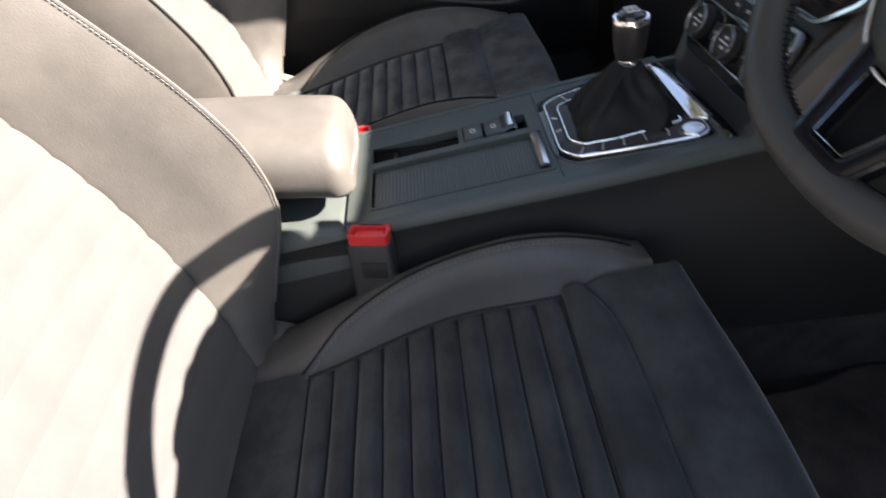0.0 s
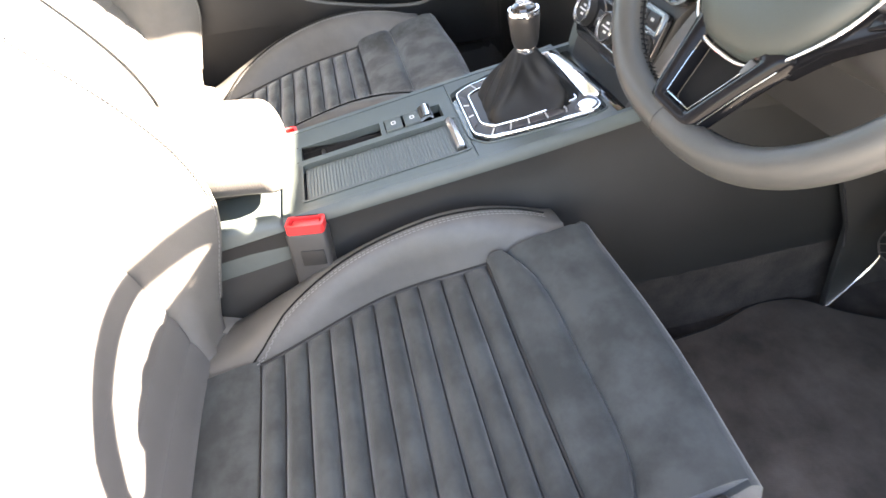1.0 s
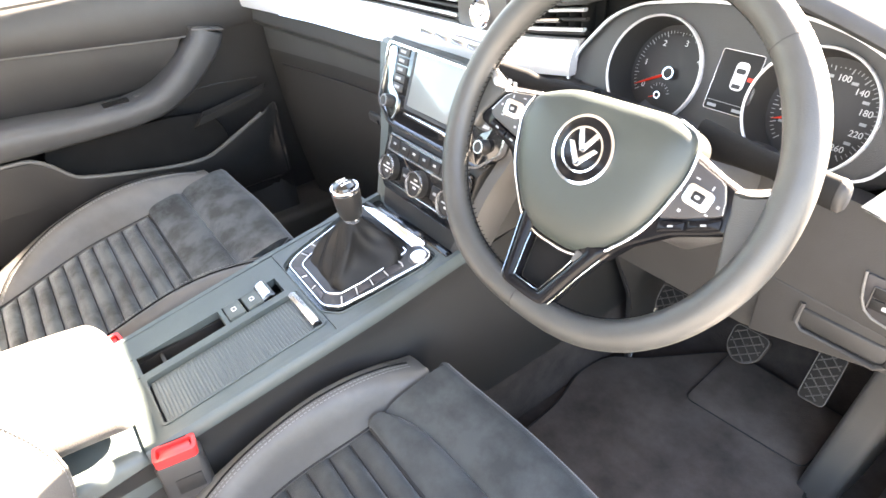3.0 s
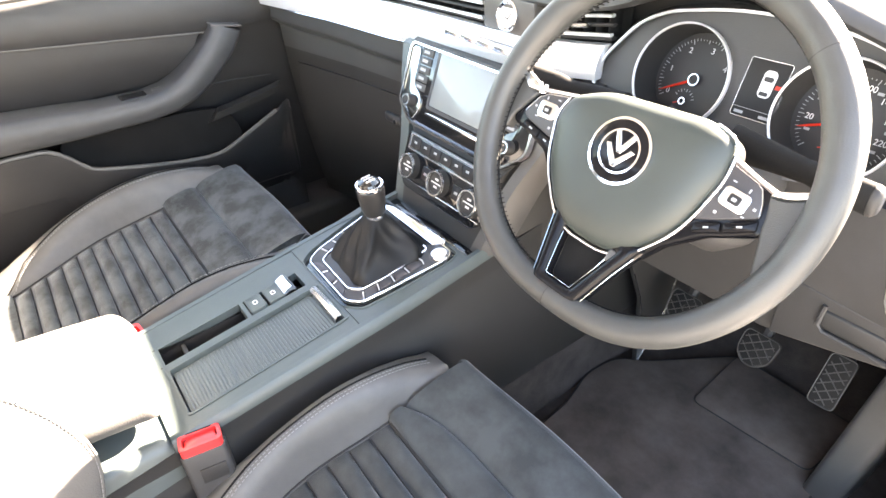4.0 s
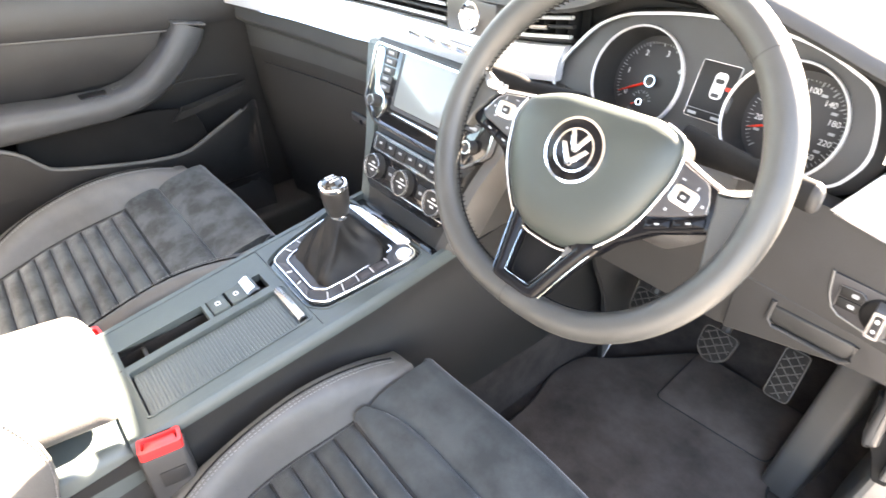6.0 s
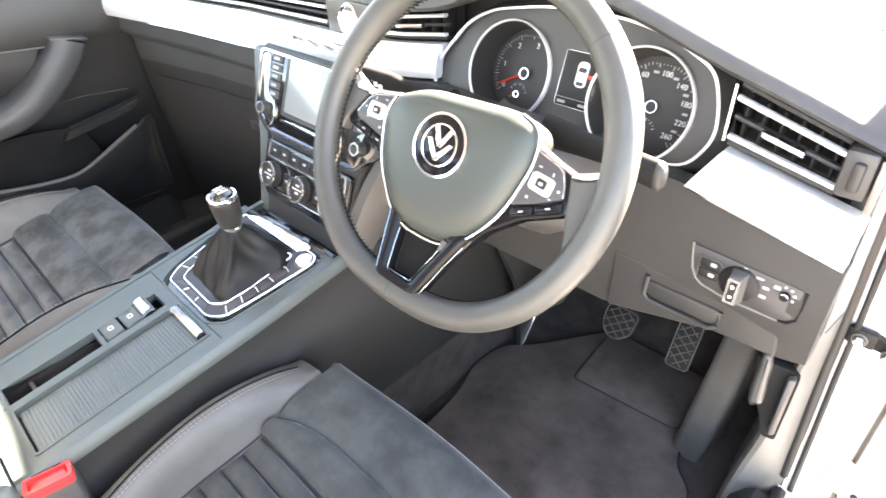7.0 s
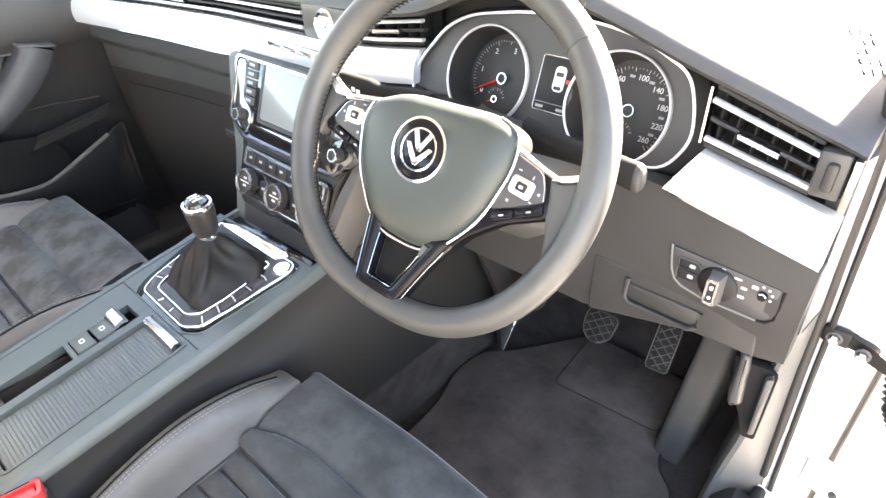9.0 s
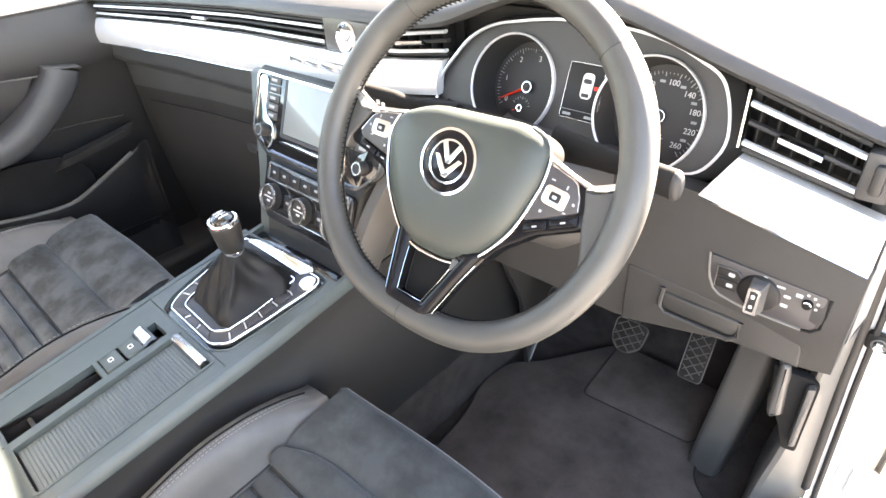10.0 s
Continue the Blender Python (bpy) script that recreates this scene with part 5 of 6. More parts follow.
# One dash surface in two greys: lit lip, shaded panel and lid below.
part("lower_lip", sheet(lambda u, v: lower_left(u, 0.80 + 0.2 * v), lambda u, v: lower_left(u, 0.80 + 0.2 * v, 0.03), 40, 24), LIPGREY, dash, "overhanging lip above the glovebox, grey kept lighter for the light on it")
part("lower_panel", sheet(lambda u, v: lower_left(u, 0.80 * v), lambda u, v: lower_left(u, 0.80 * v, 0.03), 40, 20), GLOVE, dash, "lower panel round the glovebox, darkened in colour for the shade under the lip")
gb = part("glovebox_lid", sheet(lambda u, v: lower_left(0.08 + 0.70 * u, 0.10 + 0.64 * v, -0.004 - 0.010 * math.sin(math.pi * v)), lambda u, v: lower_left(0.08 + 0.70 * u, 0.10 + 0.64 * v, 0.01), 14, 10), GLOVE, dash, "closed glovebox lid, darkened in colour for the shade under the lip")
hx, hy, hz_ = lower_left(0.70, 0.64, -0.012)
part("handle", box((hx, hy, hz_), (0.062, 0.012, 0.020), 0.005, 3), PLASTIC, gb)
part("handle_lock", lathe([(0, 0.0), (0.005, 0.0), (0.005, 0.004), (0, 0.004)], axes((hx + 0.015, hy - 0.006, hz_), Vector((1, 0, 0)), Vector((0, 0, 1)), Vector((0, -1, 0))), 16), SATIN, gb)

# instrument cluster
cl = part("dial_housing", box((0.350, 0.345, 0.690), (0.40, 0.012, 0.150), 0.002), DARK, dash, "two round dials with a colour display between")
CT = radians(20)
DX, DU, DN = Vector((1, 0, 0)), Vector((0, math.sin(CT), math.cos(CT))), Vector((0, -math.cos(CT), math.sin(CT)))
PM = axes((0.36, 0.287, 0.688), DX, DU, DN)
CO = soften([(-0.196, -0.040), (-0.178, -0.051), (0.132, -0.051), (0.164, -0.045), (0.182, -0.012), (0.174, 0.022), (0.160, 0.050), (0.106, 0.073), (0.055, 0.082), (-0.035, 0.083), (-0.122, 0.067), (-0.157, 0.048), (-0.194, -0.004)], [0.01, 0.01, 0.02, 0.015, 0.02, 0.015, 0.02, 0.03, 0.03, 0.04, 0.03, 0.02, 0.02], 4)
CI = [(x * 0.984, y * 0.965) for x, y in CO]
part("cluster_hood", loft([[PM @ Vector((x * 1.06, y * 1.09, -0.010)) for x, y in CO], [PM @ Vector((x, y, 0.002)) for x, y in CO], [PM @ Vector((x * 0.985, y * 0.97, -0.012)) for x, y in CO], [PM @ Vector((x * 1.06, y * 1.09, -0.020)) for x, y in CO]], caps=False, loop=True), PLASTIC, cl)
part("cluster_rim", ring_plate(CO, CI, 0.003, PM @ Matrix.Translation((0, 0, 0.001))), SILVER, cl, "bright line round the cluster")
DIALS = (-0.082, 0.092)
t = bmesh.new()
loops = [[(x * 0.99, y * 0.98) for x, y in CO]] + [[(cx + 0.0592 * math.cos(2 * math.pi * k / 48), 0.0592 * math.sin(2 * math.pi * k / 48)) for k in range(48)] for cx in DIALS]
# keep the round openings inside the outline
loops[1:] = [[(x, max(y, -0.0485)) for x, y in c] for c in loops[1:]]
edges = []
for c in loops:
    vs = [t.verts.new((x, y, -0.006)) for x, y in c]
    edges += [t.edges.new((vs[i], vs[(i + 1) % len(vs)])) for i in range(len(vs))]
bmesh.ops.triangle_fill(t, use_beauty=True, edges=edges)
bmesh.ops.solidify(t, geom=t.faces[:], thickness=0.002)
t.transform(PM)
part("fascia", t, PLASTIC, cl, "grey fascia round the dials")


def dial(cx, name):
    m = PM @ Matrix.Translation((cx, 0, -0.040))
    d = part("dial", lathe([(0, -0.002), (0.0535, -0.002), (0.0535, 0.0), (0, 0.0)], m, 48), DIAL, cl, name)
    part("dial_tube", lathe([(0.0530, -0.001), (0.0574, 0.040), (0.0590, 0.040), (0.0560, -0.003)], m, 64), DARK, d)
    part("dial_ring", lathe([(0.0578, 0.038), (0.0600, 0.036), (0.0602, 0.0420), (0.0592, 0.0430), (0.0580, 0.0420)], m, 64), SILVER, d, "bright chrome dial ring")
    part("hub_ring", lathe([(0.0058, 0.003), (0.0072, 0.003), (0.0072, 0.006), (0.0058, 0.006)], m, 24), FACEPLATE, d)
    part("hub_cap", lathe([(0, 0.001), (0.0055, 0.001), (0.0055, 0.0055), (0, 0.0055)], m, 24), DARK, d)
    return d, m


def ticks(d, m, a0, a1, n, r0, r1, every):
    t = bmesh.new()
    for k in range(n + 1):
        a = radians(a0 + (a1 - a0) * k / n)
        ln = (r1 - r0) * (1.0 if k % every == 0 else 0.55)
        box(((r1 - ln / 2), 0, 0.0012), (ln, 0.0009 if k % every == 0 else 0.0006, 0.0004), 0, m=m @ Matrix.Rotation(a, 4, "Z"), bm=t)
    part("scale", t, GREYPRINT, d)


def needle(d, m, deg, length):
    t = loft([[(x, y, z) for y, z in ((-w, 0.0035), (w, 0.0035), (0, 0.0048))] for x, w in ((0.005, 0.0017), (length * 0.8, 0.0012), (length, 0.0003))])
    t.transform(m @ Matrix.Rotation(radians(deg), 4, "Z"))
    part("needle", t, NEEDLE, d, "red needle")


def numerals(d, m, items, r, size):
    for text, deg in items:
        a = radians(deg)
        words("numeral", text, size, m @ Matrix.Translation((r * math.cos(a), r * math.sin(a), 0.0012)), WHITE, d)


def small_gauge(d, m, cx, cy, a0, a1, deg):
    mm = m @ Matrix.Translation((cx, cy, 0))
    ticks(d, mm, a0, a1, 8, 0.011, 0.0145, 2)
    part("small_ring", lathe([(0.0030, 0.002), (0.0044, 0.002), (0.0044, 0.004), (0.0030, 0.004)], mm, 20), SATIN, d)
    t = box((0.007, 0, 0.0025), (0.009, 0.0010, 0.0006), 0, m=mm @ Matrix.Rotation(radians(deg), 4, "Z"))
    part("small_needle", t, NEEDLE, d)


tacho, tm = dial(DIALS[0], "dark rev counter dial with red needle")
ticks(tacho, tm, 215, -10, 45, 0.042, 0.048, 5)
numerals(tacho, tm, (("0", 213), ("1", 171), ("2", 122), ("3", 76), ("4", 32)), 0.036, 0.0095)
needle(tacho, tm, 208, 0.046)
small_gauge(tacho, tm, -0.006, -0.027, 150, 20, 205)
speed, spm = dial(DIALS[1], "dark speedometer dial with red needle")
ticks(speed, spm, 225, -50, 52, 0.042, 0.048, 4)
numerals(speed, spm, (("20", 185), ("60", 122), ("100", 82), ("140", 48), ("180", 17), ("220", -15), ("260", -46)), 0.0365, 0.0085)
for deg in (205, 154, 102, 65, 32, 1, -31):
    a = radians(deg)
    part("faint_numeral", box((0.037 * math.cos(a), 0.037 * math.sin(a), 0.0012), (0.006, 0.0028, 0.0004), 0, m=spm), GREYPRINT, speed)
needle(speed, spm, 200, 0.046)
small_gauge(speed, spm, -0.004, -0.027, 150, 20, 195)
# display between the dials
dm_ = PM @ Matrix.Translation((0.013, 0.009, -0.0065))
dp = part("display", prism(rounded(0.044, 0.060, 0.002), 0.003, dm_, 0.0005), DISPLAY, cl, "dark display with a small white car symbol")
part("display_frame", ring_plate(rounded(0.0455, 0.0615, 0.003), rounded(0.0442, 0.0602, 0.002), 0.0036, dm_), SATIN, dp)
t = prism(rounded(0.014, 0.028, 0.005), 0.0012, dm_ @ Matrix.Translation((0.004, 0.007, 0.0028)), 0.0005)
sym = part("car_symbol", t, WHITE, dp)
part("car_windows", prism(rounded(0.010, 0.005, 0.002), 0.0006, dm_ @ Matrix.Translation((0.004, 0.012, 0.0038)), 0, prism(rounded(0.009, 0.004, 0.001), 0.0006, dm_ @ Matrix.Translation((0.004, -0.003, 0.0038)))), DIAL, sym)
part("open_door_mark", box((0.0165, 0.006, 0.0036), (0.007, 0.004, 0.0008), 0.0003, m=dm_), NEEDLE, dp)
t = bmesh.new()
box((-0.014, -0.026, 0.0032), (0.010, 0.003, 0.0005), 0, m=dm_, bm=t)
box((0.014, -0.026, 0.0032), (0.010, 0.003, 0.0005), 0, m=dm_, bm=t)
box((0, -0.021, 0.0032), (0.042, 0.0005, 0.0005), 0, m=dm_, bm=t)
part("display_line", t, GREYPRINT, dp)
part("cluster_foot", box((0.365, 0.275, 0.632), (0.12, 0.05, 0.01), 0.003, 2), PLASTIC, cl)

# ---- centre stack ----
SV, SN = Vector((0, 0.371, 0.928)).normalized(), Vector((0, -0.928, 0.371)).normalized()


def stack_m(x, z, h=0.0):
    return axes(Vector((x, 0.137 + 0.4 * (z - 0.48), z)) + SN * h, Vector((1, 0, 0)), SV, SN)


rings = []
for z, w in ((0.395, 0.112), (0.44, 0.114), (0.53, 0.120), (0.555, 0.140), (0.585, 0.165), (0.655, 0.178)):
    y = 0.137 + 0.4 * (z - 0.48) + 0.006
    rings.append([(-w, y + 0.014, z), (-w + 0.010, y, z), (w - 0.010, y, z), (w, y + 0.014, z), (w + 0.012, 0.34, z), (-w - 0.012, 0.34, z)])
part("stack_body", loft(rings), GLOVE, dash, "dark centre stack under the screen")
for side in (-1, 1):
    rings = []
    for k in range(13):
        z = 0.648 - 0.235 * k / 12
        w = lerp(z, [(0.40, 0.118), (0.52, 0.150), (0.60, 0.186), (0.66, 0.205)])
        y = 0.137 + 0.4 * (z - 0.48) + 0.004
        rings.append([(side * (w + a), y + b, z) for a, b in ((0.004, 0.05), (0.0, 0.012), (-0.010, 0.0), (-0.030, 0.002), (-0.030, 0.06))])
    part("stack_cheek", loft(rings), CONSOLE if side < 0 else SILVERDARK, dash, "grey-black cheek of the centre stack")
unit = thing("infotainment_unit", (0, 0.19, 0.60), "glossy black touch screen unit with a bright frame", "car radio")
FO = soften([(-0.154, 0.062), (0.150, 0.062), (0.152, -0.028), (0.112, -0.062), (-0.112, -0.062), (-0.154, -0.034)], [0.012, 0.012, 0.01, 0.012, 0.012, 0.01])
FI = [(x * 0.978, y * 0.95) for x, y in FO]
um = stack_m(0.0, 0.600)
part("frame", ring_plate(FO, FI, 0.010, um @ Matrix.Translation((0, 0, -0.003))), CHROME, unit, "polished bright frame")
part("housing", prism([(x * 1.0, y * 1.0) for x, y in FO], 0.022, um @ Matrix.Translation((0, 0, -0.024))), DARK, unit)
gp = part("glass_panel", prism(FI, 0.007, um @ Matrix.Translation((0, 0, -0.004)), 0.001), GLOSS, unit, "gloss black glass front")
part("screen", prism(rounded(0.140, 0.082, 0.003), 0.002, stack_m(-0.005, 0.6165, 0.0022), 0.0004), SCREEN, gp, "pale grey unlit screen")
part("screen_edge", ring_plate(rounded(0.152, 0.094, 0.004), rounded(0.142, 0.084, 0.003), 0.0016, stack_m(-0.005, 0.6165, 0.0028)), BUTTON, gp)
part("lower_strip", box((0, 0, 0), (0.15, 0.005, 0.003), 0.001, m=stack_m(-0.004, 0.5655, 0.004)), CHROME, gp)
for s in (-1, 1):
    o = [(s * x, y) for x, y in ((0.149, 0.056), (0.128, 0.056), (0.126, 0.036), (0.126, 0.006), (0.120, -0.004), (0.104, -0.012), (0.098, -0.022), (0.098, -0.040), (0.110, -0.056), (0.148, -0.030))]
    # The plates are alike; silver on the left paints in a sky reflection.
    part("side_plate", prism(soften(o if s < 0 else o[::-1], 0.006), 0.0022, um @ Matrix.Translation((0, 0, 0.0028)), 0.0006), FACEPLATE if s < 0 else GLOSS, unit, "key surround, coloured pale silver for the sky reflected in it" if s < 0 else "gloss black key surround")
    for k in range(5):
        bt = part("key", box((0, 0, 0), (0.028, 0.0115, 0.002), 0.0006, m=stack_m(s * 0.108, 0.648 - 0.0125 * k, 0.0036)), PLASTIC, unit)
        part("key_mark", box((0, 0, 0), (0.014, 0.0045, 0.0005), 0, m=stack_m(s * 0.110, 0.648 - 0.0125 * k, 0.0048)), GREYPRINT, bt)
    kb = part("knob", lathe([(0, 0.016), (0.0085, 0.016), (0.0098, 0.014), (0.0105, 0.0), (0, 0)], stack_m(s * 0.119, 0.575, 0.002), 28), DARK, unit, "small round control knob")
    part("knob_ring", lathe([(0.0070, 0.0155), (0.0092, 0.0155), (0.0092, 0.0172), (0.0070, 0.0172)], stack_m(s * 0.119, 0.575, 0.002), 28), SATIN, kb)

clim = thing("climate_panel", (0, 0.14, 0.49), "gloss black climate panel with three round dials", "climate control")
PO = soften([(-0.108, 0.045), (0.108, 0.045), (0.108, -0.025), (0.090, -0.045), (-0.090, -0.045), (-0.108, -0.025)], 0.01)
part("panel", prism(PO, 0.008, stack_m(0, 0.491, -0.004), 0.0015), GLOSS, clim)
part("chrome_strip", ring_plate(rounded(0.200, 0.027, 0.004), rounded(0.194, 0.022, 0.003), 0.0025, stack_m(0, 0.519, 0.003)), SATIN, clim)
for k in range(7):
    kb = part("key", box((0, 0, 0), (0.0255, 0.018, 0.003), 0.0008, m=stack_m(-0.081 + 0.027 * k, 0.519, 0.0045)), DISPLAY, clim)
    part("key_mark", box((0, 0, 0), (0.007, 0.0035, 0.0005), 0, m=stack_m(-0.081 + 0.027 * k, 0.520, 0.0062)), GREYPRINT, kb)
part("chrome_line", box((0, 0, 0), (0.205, 0.0018, 0.003), 0.0005, m=stack_m(0, 0.4625, 0.004)), SATIN, clim)
for x in (-0.078, 0.001, 0.081):
    kb = part("rotary_dial", lathe([(0, 0.010), (0.0165, 0.010), (0.0182, 0.014), (0.0202, 0.013), (0.0215, 0.0), (0, 0)], stack_m(x, 0.484, 0.003), 36), DARK, clim, "round rotary dial")
    part("dial_ring", lathe([(0.0172, 0.012), (0.0206, 0.012), (0.0200, 0.0155), (0.0180, 0.0155)], stack_m(x, 0.484, 0.003), 36), SATIN, kb)
    t = box((0, 0, 0), (0.023, 0.0020, 0.001), 0.0002, m=stack_m(x, 0.484, 0.0138))
    box((0, 0.006, 0), (0.008, 0.003, 0.0006), 0, m=stack_m(x, 0.484, 0.0135), bm=t)
    box((0, -0.006, 0), (0.008, 0.003, 0.0006), 0, m=stack_m(x, 0.484, 0.0135), bm=t)
    part("dial_mark", t, WHITE, kb)
for x in (-0.038, 0.042):
    kb = part("key", box((0, 0, 0), (0.020, 0.022, 0.003), 0.0008, m=stack_m(x, 0.484, 0.0045)), DISPLAY, clim)
    part("key_mark", box((0, 0, 0), (0.008, 0.004, 0.0005), 0, m=stack_m(x, 0.484, 0.0062)), GREYPRINT, kb)

# ---- light switch ----
ls = thing("light_switch", (0.61, 0.24, 0.565), "dark light switch panel with a satin turning knob", "light switch")
LM = axes((0.614, 0.2375, 0.570), Vector((1, 0, 0)), Vector((0, 0.05, 1)).normalized(), Vector((0, -1, 0.05)).normalized())
LO = soften([(-0.0535, 0.018), (-0.0500, -0.006), (-0.0400, -0.0215), (-0.014, -0.0265), (0.040, -0.0265), (0.0490, -0.0200), (0.0495, 0.013)], [0.003, 0.010, 0.012, 0.010, 0.008, 0.008, 0.003])
part("plate", prism(LO, 0.004, LM @ Matrix.Translation((0, 0, -0.001)), 0.001), BUTTON, ls)
# Lit lower-left rim painted pale; black line for the shaded groove at right.
part("plate_edge", tube([LM @ Vector((x, y, 0.0022)) for x, y in ((-0.0545, 0.019), (-0.0525, 0.004), (-0.0500, -0.008), (-0.0445, -0.0185), (-0.037, -0.0235), (-0.014, -0.0278), (0.020, -0.0280), (0.040, -0.0278))], 0.0013, 8), ENDGREY, ls, "rounded rim of the plate, coloured pale for the light on it")
part("plate_groove", tube([LM @ Vector((x, y, 0.0022)) for x, y in ((0.038, -0.0278), (0.0455, -0.0265), (0.0515, -0.0200), (0.0530, -0.006), (0.0525, 0.012))], 0.0016, 8), HOLLOW, ls)
KM = LM @ Matrix.Translation((-0.004, -0.006, 0.002))
kb = part("knob", lathe([(0, 0.004), (0.0165, 0.004), (0.0185, 0.0025), (0.0195, 0), (0, 0)], KM, 36), GAITER, ls, "round black collar")
grip = part("grip", loft([[KM @ Vector((x, y, z)) for x, y in soften([(-w, -h), (w, -h), (w * 0.9, h), (-w * 0.9, h)], 0.0015, 2)] for w, h, z in ((0.0085, 0.0165, 0.003), (0.0072, 0.0158, 0.010), (0.0062, 0.0150, 0.0170), (0.0054, 0.0140, 0.0182))]), SILVERDARK, kb, "satin grey grip")
part("grip_face", ring_plate(rounded(0.0112, 0.0280, 0.0020), rounded(0.0066, 0.0220, 0.0014), 0.0016, KM @ Matrix.Translation((0, 0, 0.0176))), SATIN, kb, "bright frame on the grip")
part("grip_inset", prism(rounded(0.0066, 0.0220, 0.0014), 0.0008, KM @ Matrix.Translation((0, 0, 0.0178))), DISPLAY, kb)
t = prism(rounded(0.0032, 0.0042, 0.0012), 0.0004, KM @ Matrix.Translation((0, 0.005, 0.0186)))
part("grip_mark", prism(rounded(0.0030, 0.0034, 0.0012), 0.0004, KM @ Matrix.Translation((0, -0.006, 0.0186)), bm=t), WHITE, kb)
for y in (0.0035, -0.0085):
    p = part("button", prism(rounded(0.020, 0.0105, 0.0015), 0.0016, LM @ Matrix.Translation((-0.033, y, 0.0026)), 0.0005), GAITER, ls)
    part("mark", prism(rounded(0.0060, 0.0042, 0.0014), 0.0004, LM @ Matrix.Translation((-0.030, y, 0.0040))), GREYPRINT, p)
part("button_edge", tube([LM @ Vector((x, y, 0.0042)) for x, y in ((-0.0435, -0.0135), (-0.0440, 0.0090), (-0.026, 0.0095), (-0.021, 0.0050))], 0.0007, 6), SILVERDARK, ls)
t = bmesh.new()
for x, y, w, h in ((-0.002, 0.0120, 0.0040, 0.0034), (0.0125, 0.0085, 0.0075, 0.0022), (0.0195, 0.0010, 0.0060, 0.0030), (0.0190, -0.0090, 0.0064, 0.0034), (0.0285, 0.0065, 0.0060, 0.0040)):
    prism(rounded(w, h, 0.001, 2), 0.0004, LM @ Matrix.Translation((x, y, 0.0030)), bm=t)
for k in range(4):
    a = radians(100 - 42 * k)
    prism(rounded(0.0026, 0.0026, 0.001, 2), 0.0004, LM @ Matrix.Translation((0.0365 + 0.0080 * math.cos(a), 0.0020 + 0.0080 * math.sin(a), 0.0030)), bm=t)
part("marks", t, GREYPRINT, ls)
part("dimmer", lathe([(0, 0.004), (0.0040, 0.004), (0.0048, 0), (0, 0)], LM @ Matrix.Translation((0.0365, 0.001, 0.003)), 18), HOLLOW, ls)
part("dimmer_mark", tube([LM @ Vector((0.0365 + 0.0036 * math.cos(radians(a)), 0.001 + 0.0036 * math.sin(radians(a)), 0.0072)) for a in (20, 60, 100, 140)], 0.0007, 5), WHITE, ls)

# ---- footwell ----
mat_o = soften([(0.185, 0.06), (0.165, 0.30), (0.135, 0.38), (0.145, 0.46), (0.19, 0.50), (0.30, 0.66), (0.54, 0.66), (0.55, 0.44), (0.60, 0.40), (0.60, 0.06)], [0.02, 0.1, 0.04, 0.04, 0.03, 0.03, 0.02, 0.03, 0.02, 0.02])
fm = thing("floor_mat", (0.37, 0.3, 0.0), "dark grey carpet mat with a bound edge", "floor mat")
part("carpet_panel", prism(mat_o, 0.010, Matrix.Translation((0, 0, 0.001)), 0.003), MAT, fm)
part("binding", tube([(x, y, 0.007) for x, y in mat_o], 0.0035, 6, loop=True), RUBBER, fm)
pad_o = soften([(0.312, 0.482), (0.525, 0.500), (0.535, 0.655), (0.300, 0.655)], 0.015)
part("heel_pad", prism(pad_o, 0.004, Matrix.Translation((0, 0, 0.0108)), 0.001), MAT, fm)
part("heel_edge", tube([(x, y, 0.0135) for x, y in pad_o], 0.0014, 6, loop=True), RUBBER, fm)
fm2 = thing("floor_mat", (-0.38, 0.3, 0.0), "dark grey carpet mat in the passenger footwell", "floor mat")
part("carpet_panel", prism(soften([(-0.60, 0.06), (-0.19, 0.06), (-0.18, 0.60), (-0.60, 0.60)], 0.03), 0.010, Matrix.Translation((0, 0, 0.001)), 0.003), MAT, fm2)


def pedal(name, outline, base, tilt, yaw, label, arm_to, slope):
    p = thing(name, base, label, "pedal", "pedals")
    m = pose(*base, tilt, 0, yaw)
    bm = prism(outline, 0.008, m, 0.002)
    pd = part("pad", bm, PEDAL, p)
    xs_, ys_ = [x for x, y in outline], [y for x, y in outline]
    cx, cy_ = (min(xs_) + max(xs_)) / 2, (min(ys_) + max(ys_)) / 2
    hw, hh = (max(xs_) - min(xs_)) / 2, (max(ys_) - min(ys_)) / 2
    t = bmesh.new()
    for s in (-1, 1):
        for k in range(-7, 8):
            pts = []
            for i in range(41):
                q = -1.5 + 3 * i / 40
                x, y = cx + q * hw, cy_ + s * slope * q * hw + k * 0.016
                if abs(x - cx) < hw * 0.88 * (1 - 0.25 * ((y - cy_) / hh) ** 2 * slope) and abs(y - cy_) < hh * 0.9:
                    pts.append(m @ Vector((x, y, 0.0085)))
            if len(pts) > 2:
                tube([pts[0], pts[-1]], 0.0009, 5, bm=t)
    tagged(part("tread", t, TREAD, pd, "worn bright crossed ribs"), kind="stuff")
    part("rim", tube([m @ Vector((cx + (x - cx) * 0.97, cy_ + (y - cy_) * 0.97, 0.008)) for x, y in outline], 0.0010, 6, loop=True), TREAD, pd)
    part("arm", tube([m @ Vector((cx, cy_, 0.0)), Vector(base).lerp(Vector(arm_to), 0.5) + Vector((0, 0.03, 0)), arm_to], 0.009, 8), DARK, p)
    return p


